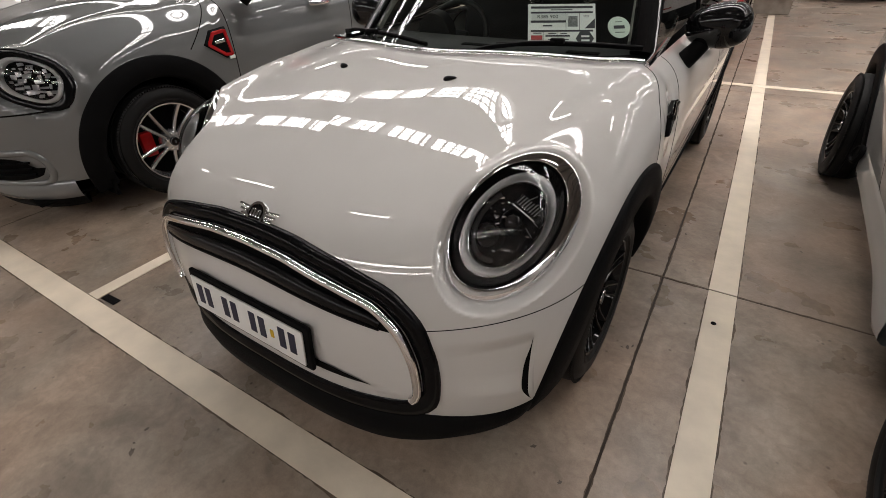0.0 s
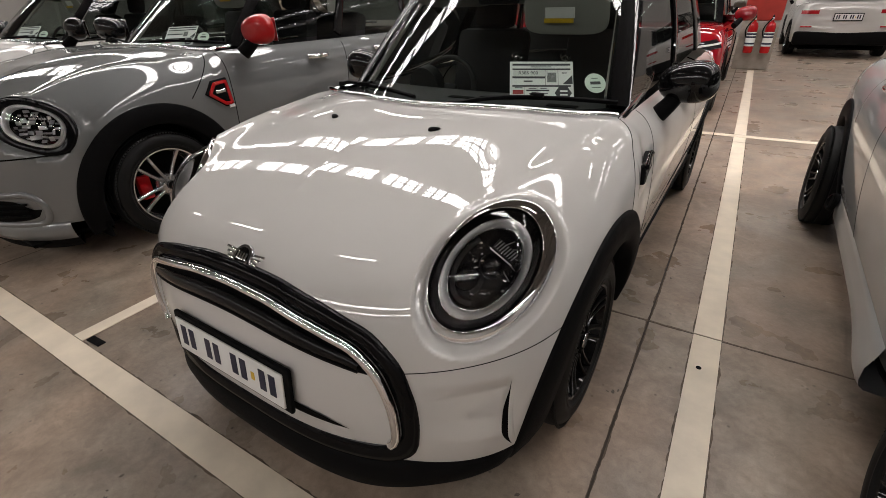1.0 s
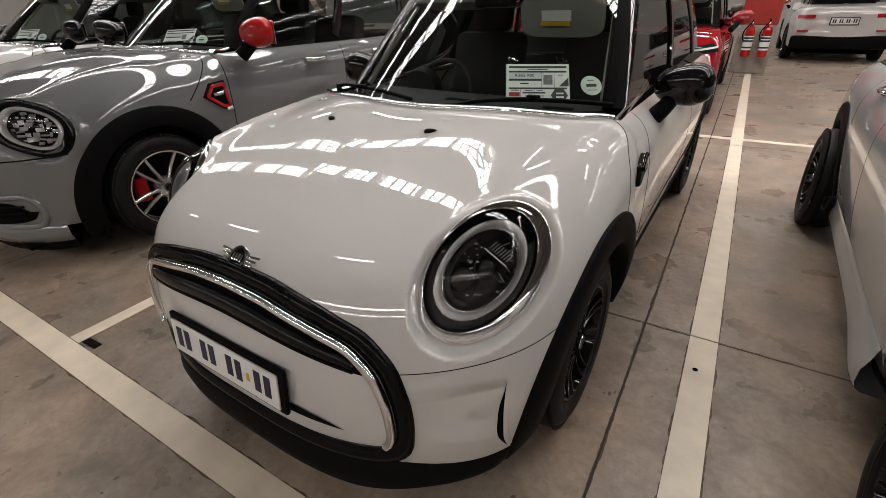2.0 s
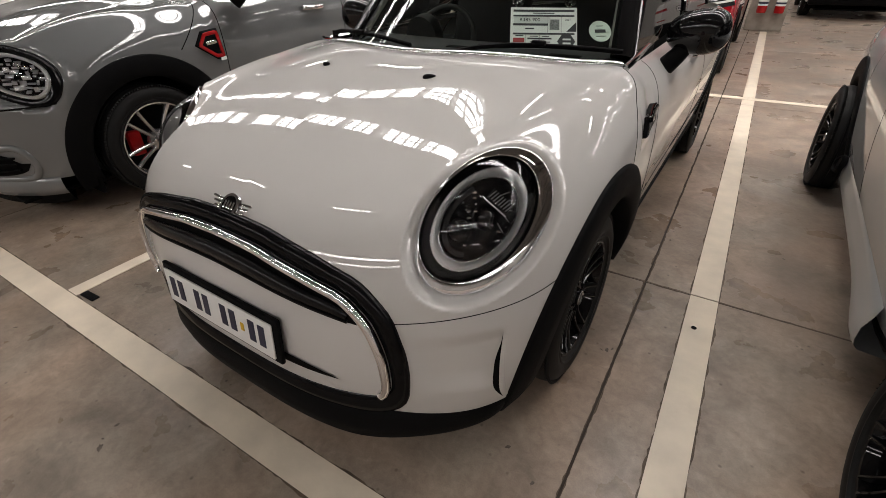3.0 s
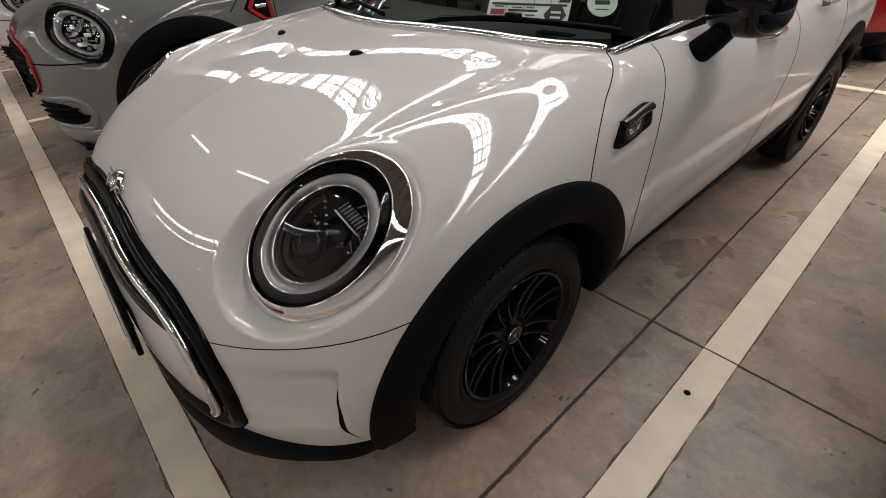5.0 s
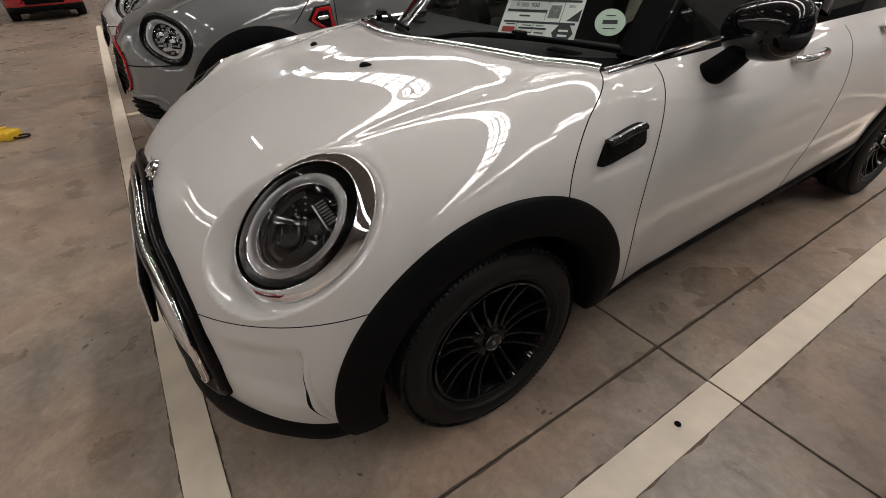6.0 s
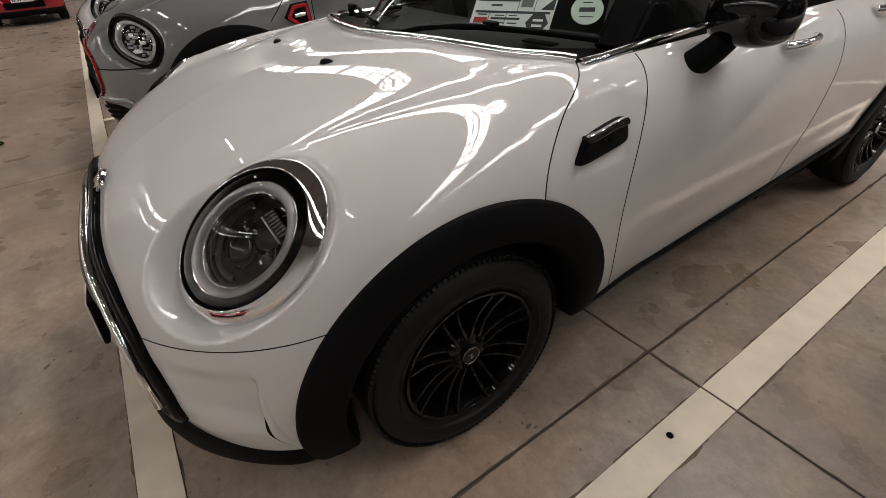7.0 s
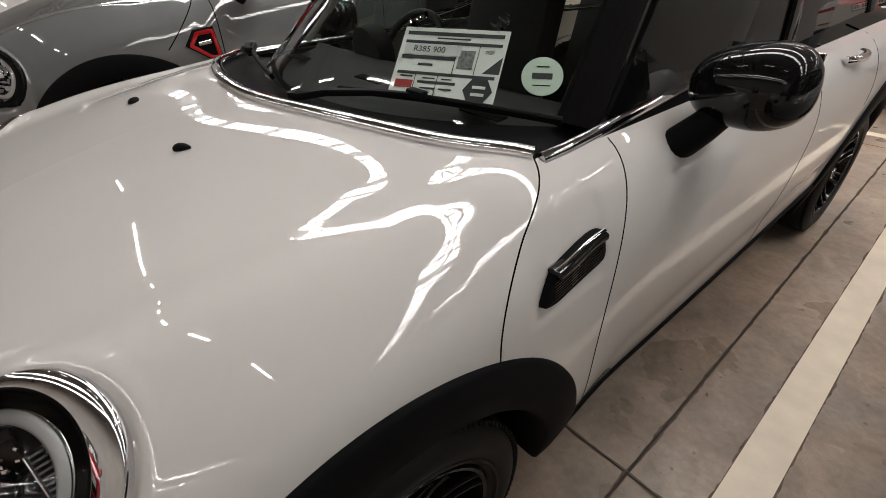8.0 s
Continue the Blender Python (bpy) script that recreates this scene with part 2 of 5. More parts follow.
# ---- the cars ----
class Shell:
    """The smooth outer skin of a car: front axle at y = 0, nose towards -y, wheels on z = 0."""

    def __init__(self, half=.822, belly=.42, mid=.58, nose=-.768, plan=.688, power=3.2,
                 hood=.98, drop=.352, hoodpow=1.7, crown=.07, tail=3.2, k=.045, noseback=.76, nosez=.42,
                 axle=.298, base=2.52, radius=.300, arch=.455, cowl=.15, cowlside=.245, cowlx=.68,
                 header=.77, lamp=None, lampreach=1.34, lowcut=.222, side_x=.706, sillrise=0.0, front_in=0.0, dip=0.0, upper=None, top=None, top_y=.14, crown2=0.0, nose_drop=0.0,
                 valley=(.0065, .43, .12, .30, .085, -.75, .20), ridge=(0.0, .68, .09, .20, .80), recess=0.0, door=None):
        # half width, its curve and widest height; nose and how the front curves back in plan; bonnet height, fall and crown
        self.half, self.belly, self.mid, self.nose, self.plan, self.power = half, belly, mid, nose, plan, power
        self.hood, self.drop, self.hoodpow, self.crown, self.tail, self.k = hood, drop, hoodpow, crown, tail, k
        self.noseback, self.nosez, self.axle, self.base, self.radius, self.arch = noseback, nosez, axle, base, radius, arch
        self.cowl, self.cowlside, self.cowlx, self.header, self.lamp, self.lampreach = cowl, cowlside, cowlx, header, lamp, lampreach
        self.lowcut, self.side_x, self.sillrise, self.front_in, self.dip = lowcut, side_x, sillrise, front_in, dip
        # upper: how the flank leans in above its widest height; top, top_y: height of the bonnet and where it starts to fall
        self.upper, self.top_z, self.top_y, self.crown2, self.nose_drop = belly if upper is None else upper, hood if top is None else top, top_y, crown2, nose_drop
        # the hollow beside the bonnet's dome: depth, place, shift along the car, length of that shift, width, start, end; and the ridge over the wheel: height, place, width, shift, end
        self.valley, self.ridge, self.recess, self.door = valley, ridge, recess, door      # door: widest height of the doors, curve below and above it

    def skin(self, p):
        x, y, z = np.abs(p[..., 0]), p[..., 1], p[..., 2]
        dz = z - self.mid
        rear = ramp(y, self.cowl + .09, self.cowl + .30)       # from the bonnet's shape to the doors'
        lean = self.upper + (self.belly - self.upper) * rear
        w = self.half - np.where(dz > 0, lean * dz ** 2, 2.6 * self.belly * np.abs(dz) ** 3) - 0.05 * np.maximum(0, y - 2.2) ** 2
        if self.recess:      # the shallow pocket round the side trim
            w = w - .0055 * ramp(y, .250, .285) * (1 - ramp(y, .455, .485)) * ramp(z, .725, .750) * (1 - ramp(z, .868, .905))
        if self.door:
            dm, below, above = self.door
            flat = self.half - np.where(z < dm, below, above) * (z - dm) ** 2 - 0.05 * np.maximum(0, y - 2.2) ** 2
            w = w + (flat - w) * ramp(y, .35, .70)
        w = w - self.dip * np.exp(-((z - .40 - .05 * np.clip(y - .5, 0, 2)) / .05) ** 2) * ramp(y, .5, .9) * (1 - ramp(y, 1.9, 2.3))     # the crease low on the doors
        slope = self.plan * self.power * x ** (self.power - 1)
        depth, vx, shift, turn, wide, y0, y1 = self.valley
        bend = shift * np.tanh(y / turn)
        rise = ramp(y, y0, y0 + .4)
        crease = depth * np.exp(-((x - vx - bend) / wide) ** 2) * rise * (1 - ramp(y, y1 - .25, y1))
        high, rx, rw, rshift, ry1 = self.ridge
        crease = crease - high * np.exp(-((x - rx - rshift * bend) / rw) ** 2) * rise * (1 - ramp(y, ry1 - .3, ry1 + .1)) * (1 - rear)
        # the hollow panel beside the slit in the bumper
        dent = self.recess * ramp(x, .52, .70) * (1 - ramp(x, .722, .738)) * ramp(z, .345 - .25 * (x - .6), .42 - .25 * (x - .6)) * (1 - ramp(z, .48, .535))
        front = (self.nose + self.noseback * (z - self.nosez) ** 2 + self.plan * x ** self.power + dent - y) / np.sqrt(1 + slope ** 2)
        back = np.maximum(0, self.top_y - y)
        fall = self.drop * back ** self.hoodpow + self.nose_drop * np.maximum(0, -.25 - y) ** 2
        crown = (self.crown * x ** 3 + self.crown2 * x ** 2) * (1 - rear) + .07 * x ** 3 * rear
        top = (z - (self.top_z - fall - crown - crease)) / np.sqrt(1 + (self.drop * self.hoodpow * back ** (self.hoodpow - 1)) ** 2)
        tail = y - self.tail + 0.25 * (z - 0.5) ** 2 + 0.2 * x ** 3
        u = np.stack([x - w, front, top, tail])
        m = u.max(0)
        return m + self.k * np.log(np.exp((u - m) / self.k).sum(0))

    def cast(self, origin, way, far=3.0):
        """Where rays from inside leave the skin."""
        origin, way = np.broadcast_arrays(np.asarray(origin, float), np.asarray(way, float))
        lo, hi = np.zeros(origin.shape[:-1]), np.full(origin.shape[:-1], far)
        for _ in range(42):
            mid = (lo + hi) / 2
            out = self.skin(origin + mid[..., None] * way) > 0
            hi, lo = np.where(out, mid, hi), np.where(out, lo, mid)
        return origin + ((lo + hi) / 2)[..., None] * way

    def normal(self, p, e=1e-4):
        g = np.stack([self.skin(p + e * np.eye(3)[i]) - self.skin(p - e * np.eye(3)[i]) for i in range(3)], -1)
        return g / np.linalg.norm(g, axis=-1, keepdims=True)

    def side(self, y, z, off=0.0, s=1):
        """On the flank at y, z."""
        y, z = np.broadcast_arrays(np.asarray(y, float), np.asarray(z, float))
        p = self.cast(np.stack([0 * y, y, z], -1), (1, 0, 0))
        p = p + off * self.normal(p)
        p[..., 0] *= s
        return p

    def face(self, x, z, off=0.0):
        """On the front at x, z."""
        x, z = np.broadcast_arrays(np.asarray(x, float), np.asarray(z, float))
        p = self.cast(np.stack([x, 0 * x, z], -1), (0, -1, 0))
        return p + np.asarray(off)[..., None] * self.normal(p) if np.ndim(off) else p + off * self.normal(p)

    def top(self, x, y, off=0.0):
        x, y = np.broadcast_arrays(np.asarray(x, float), np.asarray(y, float))
        p = self.cast(np.stack([x, y, 0 * x + 0.45], -1), (0, 0, 1))
        return p + off * self.normal(p)

    def line(self, at_y, phi0, phi1, n=30, s=1):
        """A line up the flank and over the shoulder, at the y that at_y gives for each height; phi: degrees of elevation from inside."""
        phi = np.radians(np.linspace(phi0, phi1, n))
        way = np.stack([np.cos(phi), 0 * phi, np.sin(phi)], -1)
        y = at_y(0 * phi + .6)
        for _ in range(12):
            p = self.cast(np.stack([0 * y, y, 0 * y + .45], -1), way)
            y = .5 * y + .5 * at_y(p[:, 2])
        p[:, 0] *= s
        return p

    def cowl_y(self, x):
        return self.cowl + self.cowlside * (np.abs(x) / self.cowlx) ** 2.2

    def belt(self, y):
        return self.hood - 0.027 + 0.02 * np.maximum(0, y - 0.4)


class Lamp:
    """The plane and oval of a headlight, on the +x side."""

    def __init__(self, centre, up, across, a, c, n=2.0, dome=0.03):
        self.o = np.array(centre, float)
        self.u = np.array(up, float) / np.linalg.norm(up)
        v = np.array(across, float)
        v = v - (v @ self.u) * self.u
        self.v = v / np.linalg.norm(v)
        self.w = np.cross(self.u, self.v)
        if self.w[1] > 0:
            self.w = -self.w
        self.a, self.c, self.n, self.dome = a, c, n, dome

    def local(self, p):
        d = p - self.o
        s, t, h = d @ self.v / self.c, d @ self.u / self.a, d @ self.w
        return (np.abs(s) ** self.n + np.abs(t) ** self.n) ** (1 / self.n), h

    def inner(self):
        """The same oval, set towards the nose, for what lies inside the ring."""
        return Lamp(self.o - .10 * self.c * self.v - .025 * self.a * self.u, self.u, self.v, self.a, self.c, self.n, self.dome)

    def at(self, rho, ang, h=0.0):
        f = lambda q: np.sign(q) * np.abs(q) ** (2 / self.n)
        rho, ang, h = np.broadcast_arrays(np.asarray(rho, float), np.asarray(ang, float), np.asarray(h, float))
        return self.o + (rho * self.c * f(np.cos(ang)))[..., None] * self.v + (rho * self.a * f(np.sin(ang)))[..., None] * self.u + h[..., None] * self.w


def mirrored(p, s):
    q = np.array(p, float)
    q[..., 0] *= s
    return q


def band(name, P, mat, parent, label="", wrap=False):
    """A sheet through a grid of points, its face turned away from the car's middle."""
    n, m = P.shape[:2]
    fs = np.array(grid_faces(n, m, wrap=wrap))
    V = P.reshape(-1, 3)
    q = V[fs]
    nrm, mid = np.cross(q[:, 2] - q[:, 0], q[:, 3] - q[:, 1]), q.mean(1)
    if (nrm * (mid - np.stack([0 * mid[:, 0], np.clip(mid[:, 1], .2, 2.6), 0 * mid[:, 2] + .6], -1))).sum() < 0:
        fs = fs[:, ::-1]
    ob = link_mesh(name, V, fs.tolist(), mat, parent, label)
    return ob


def seam(name, P, parent, width=0.0028, lift=0.0008, shell=None):
    """A dark panel gap along points on the skin."""
    P = np.asarray(P, float)
    up = [tuple(v) for v in shell.normal(np.abs(P) * (1, 0, 0) + P * (0, 1, 1)) * np.where(P[:, :1] < 0, (-1, 1, 1), (1, 1, 1))]
    prof = [(-width / 2, lift), (width / 2, lift), (width / 2, -0.006), (-width / 2, -0.006)]
    return part(name, sweep([tuple(q) for q in P], prof, up), GAP, parent, smooth=False)


def wheel(parent, m, radius, mat_rim, spokes, pairs, caliper=None, rim_r=0.205, width=0.18):
    """A wheel whose outer face looks along local +z."""
    w = new("wheel")
    w.empty_display_size = 0.05
    w.parent = parent
    w.matrix_basis = m
    hw = width / 2
    prof = [(rim_r - 0.004, -hw + .02), (rim_r + .02, -hw), (radius - .045, -hw - .006), (radius - .018, -hw + .006), (radius - .004, -hw + .028), (radius, -hw + .05),
            (radius, -.032), (radius - .007, -.030), (radius - .007, -.022), (radius, -.02), (radius, .02), (radius - .007, .022), (radius - .007, .03), (radius, .032),
            (radius, hw - .05), (radius - .003, hw - .03), (radius - .014, hw - .012), (radius - .02, hw - .006), (radius - .045, hw + .006), (radius - .06, hw + .004),
            (rim_r + .02, hw), (rim_r + .004, hw - .008), (rim_r - .004, hw - .02)]
    bm = lathe(prof, 96)
    part("tyre", bm, RUBBER, w)
    bm = bmesh.new()
    for i in range(120):
        a = math.tau * i / 120
        mm = pose(0, 0, 0, 0, 0, math.degrees(a)) @ pose(radius - .0140, 0, hw - .026, 0, 32, 0)
        box((.0085, .0115, .040), mm @ pose(0, 0, 0, 14, 0, 0), 0, bm)
    part("tread_block", bm, RUBBER, w, smooth=False)
    bm = lathe([(rim_r + .012, hw - .004), (rim_r + .016, hw + .003), (rim_r + .022, hw + .003), (rim_r + .024, hw - .002)], 72)
    part("wall_rib", bm, RUBBER, w)
    bm = lathe([(rim_r, -hw + .02), (rim_r, hw - .012), (rim_r - .004, hw - .006), (rim_r - .012, hw - .008), (rim_r - .016, hw - .02), (rim_r - .024, hw - .05), (rim_r - .03, -hw + .02)], 72)
    part("rim", bm, mat_rim, w)
    bm = lathe([(0.001, -.02), (rim_r - .03, -.02)], 40)
    part("brake_disc", bm, GAP, w, smooth=False)
    for i in range(spokes):
        for s in ((-1, 1) if pairs else (0,)):
            a0 = math.tau * i / spokes
            r0, r1, z0, z1 = 0.05, rim_r - .012, hw - .036, hw - .012
            pts = []
            for q in range(7):
                f = q / 6
                w0, w1 = .014 * s, r1 * s * pairs       # sideways, at hub and rim
                x, y = r0 + (r1 - r0) * f, w0 + (w1 - w0) * f
                pts.append((x * math.cos(a0) - y * math.sin(a0), x * math.sin(a0) + y * math.cos(a0), z0 + (z1 - z0) * f - .012 * math.sin(math.pi * f)))
            sw = (0.0058 if mat_rim is RIMBLACK else 0.0095) if pairs else 0.017
            part("spoke", sweep(pts, [(-sw, .004), (-sw * .5, .009), (sw * .5, .009), (sw, .004), (sw, -.012), (-sw, -.012)], (0, 0, 1)), mat_rim, w)
    part("hub", lathe([(.001, hw - .028), (.03, hw - .028), (.058, hw - .034), (.070, hw - .05), (.070, hw - .08)], 32), mat_rim, w)
    cap = part("hub_cap", lathe([(.0005, hw - .016), (.024, hw - .017), (.027, hw - .02), (.028, hw - .03)], 32), BLACKGLOSS, w)
    part("cap_ring", lathe([(.0245, hw - .0165), (.0255, hw - .0155), (.0265, hw - .0185)], 32), RIMSILVER, cap)
    bm = bmesh.new()
    for i in range(4):
        box((.0016, .009, .001), pose(-.0075 + .005 * i, 0, hw - .0155), 0, bm)
    part("badge_bars", bm, STEEL, cap, smooth=False)
    for i in range(5):
        a = math.tau * (i + .5) / 5
        part("wheel_bolt", rod((.045 * math.cos(a), .045 * math.sin(a), hw - .045), (.045 * math.cos(a), .045 * math.sin(a), hw - .022), .0075, .0065, 6), GAP if mat_rim is RIMBLACK else CHROME, w)
    if caliper:
        part("brake_caliper", box((.15, .075, .05), pose(-.01, -.125, -.002, 0, 0, 0), .012), caliper, w, "red painted brake caliper")
    return w


def headlight(parent, lamp, s, ring=CHROME, inner=LIGHTGUIDE, wide=False):
    h = new("headlight")
    h.empty_display_size = 0.05
    h.parent = parent
    n = 96
    outer = lamp
    if not wide:
        lamp = lamp.inner()
    ang = np.linspace(0, math.tau, n, endpoint=False)[:, None]

    def turned(name, prof, mat, label="", split=99):
        rho, hh = np.array([q[0] for q in prof])[None], np.array([q[1] for q in prof])[None]
        P = outer.at(rho, ang, hh)
        P[:, split:] = lamp.at(rho, ang, hh)[:, split:]
        P = mirrored(P, s)
        return band(name, P, mat, h, label, wrap=True)

    if wide:
        turned("ring", [(1.05, -.012), (1.046, .001), (1.035, .0045), (1.0, .0055), (.82, .0055), (.80, .004), (.79, -.012)], GRILLEBLACK, "black headlight surround")
        turned("housing", [(.79, .0), (.77, -.02), (.66, -.03)], LAMPDARK)
        turned("light_ring", [(.775, -.02), (.77, .002), (.755, .006), (.67, .004), (.645, -.01), (.64, -.03)], inner, "bright daytime light ring")
        turned("bowl", [(.645, -.02), (.6, -.035), (.5, -.045), (.35, -.05), (.15, -.055), (.001, -.056)], LAMPDARK)
        rnd = random.Random(5)
        for k in range(30):
            a0, r0 = 2.4 * k, .10 + .46 * (k / 30) ** .6
            p0, p1 = lamp.at(r0, a0, -.036), lamp.at(r0 + .06, a0 + .3, -.02)
            part("reflector_glint", box((.016 + .034 * rnd.random(), .008 + .018 * rnd.random(), .005), Matrix.Translation(mirrored((p0 + p1) / 2, s)) @ Vector(mirrored(lamp.w + .5 * math.cos(2.1 * k) * lamp.v + .5 * math.sin(1.7 * k) * lamp.u, s)).to_track_quat("Z", "Y").to_matrix().to_4x4(), .002), REFLECTOR, h)
    else:
        turned("ring", [(1.03, -.012), (1.028, .0012), (1.022, .0040), (1.012, .0050), (1.004, .0056), (.885, .0106), (.874, .0104), (.868, -.012)], ring, "polished chrome headlight ring", 5)
        inside = lambda *q: turned(*q, split=0)
        inside("gasket", [(.884, -.004), (.878, .009), (.858, .011), (.845, -.01)], GAP)
        inside("housing", [(.86, .004), (.84, -.006), (.78, -.016), (.70, -.022)], LAMPDARK)
        inside("light_ring", [(.715, -.04), (.715, .000), (.707, .008), (.69, .0115), (.655, .0125), (.62, .0105), (.600, .004), (.590, -.008), (.585, -.02)], inner, "frosted daytime light ring")
        inside("ring_edge", [(.728, -.018), (.726, .004), (.717, .008), (.707, .002)], CHROME)
        inside("inner_edge", [(.597, -.004), (.588, .003), (.574, .000), (.560, -.018)], CHROME)
        inside("bowl", [(.585, -.016), (.5, -.026), (.35, -.038), (.15, -.045), (.001, -.047)], LAMPDARK)
    aim = Vector(mirrored(lamp.w, s)).to_track_quat("Z", "Y").to_matrix().to_4x4()
    face = Matrix((Vector(mirrored(lamp.v, s)), Vector(mirrored(lamp.u, s)), Vector(mirrored(lamp.w, s)))).transposed().to_4x4()

    def spot(dx, dy, depth):
        return Matrix.Translation(mirrored(lamp.o + lamp.v * lamp.c * dx + lamp.u * lamp.a * dy - lamp.w * depth, s))

    for dx, dy, r in ((.10, .10, .26), (-.14, -.24, .36)):
        mm = spot(dx, dy, .058 if wide else .034) @ aim
        rr = r * lamp.c * .9
        part("projector", lathe([(.001, .016), (rr * .5, .012), (rr * .8, .004), (rr * .9, -.004)], 32, mm), BLACKGLOSS, h, "dark glass projector lens")
        part("projector_rim", lathe([(rr * .9, -.004), (rr, -.001), (rr * 1.06, .001), (rr * 1.12, -.02)], 32, mm), REFLECTOR if wide else LAMPDARK, h)
    if wide:
        for k in range(6):
            part("reflector_fin", box((.006, .026, .026), spot(-.16 + .075 * k, .40, .035) @ aim, .001), CHROME, h)
    else:
        mm = spot(.10, .35, .030) @ face
        part("lamp_module", box((.062, .030, .026), mm, .003), LAMPDARK, h, "black finned lamp module")
        for k in range(8):
            part("module_fin", box((.0028, .024, .004), mm @ pose(-.026 + .0075 * k, .001, .014, 0, 0, -10), .0008), PRINTMID, h)
        part("module_edge", box((.068, .003, .006), mm @ pose(0, -.019, .010), .001), REFLECTOR, h)
        for k in range(5):      # bright edges of the folded reflector
            a0 = .15 + .30 * k
            p0, p1 = lamp.at(.53, a0, -.020), lamp.at(.36 + .05 * (k % 2), a0 + .24, -.032)
            part("reflector_edge", rod(mirrored(p0, s), mirrored(p1, s), .0012, .0012, 5), PRINTMID, h)
        rnd = random.Random(11)
        for k in range(18):      # added chrome chips that imitate the lamps' reflections sparkling in the lens
            a0, r0 = rnd.uniform(2.2, 6.6), rnd.uniform(.12, .52)
            tilt = lamp.w + rnd.uniform(-.5, .5) * lamp.v + rnd.uniform(-.5, .5) * lamp.u
            mm = Matrix.Translation(mirrored(lamp.at(r0, a0, -.034 + .022 * r0), s)) @ Vector(mirrored(tilt, s)).to_track_quat("Z", "Y").to_matrix().to_4x4()
            part("reflector_glint", box((rnd.uniform(.004, .011), rnd.uniform(.0025, .005), .002), mm), CHROME, h, smooth=False)
        th = np.linspace(2.6, 5.2, 24)
        q = mirrored(lamp.at(.50, th, -.0225), s)
        part("honeycomb_band", sweep([tuple(v) for v in q], oval(.007, .003, 6), tuple(mirrored(lamp.w, s))), PLASTIC, h)
    edge = .80 if wide else .862
    P = lamp.at(np.linspace(edge, 0.001, 14)[None], ang, (.006 + lamp.dome * (1 - (np.linspace(edge, 0, 14) / edge) ** 2))[None])
    band("lens", mirrored(P, s), LENS, h, "clear domed lens", wrap=True)
    return h


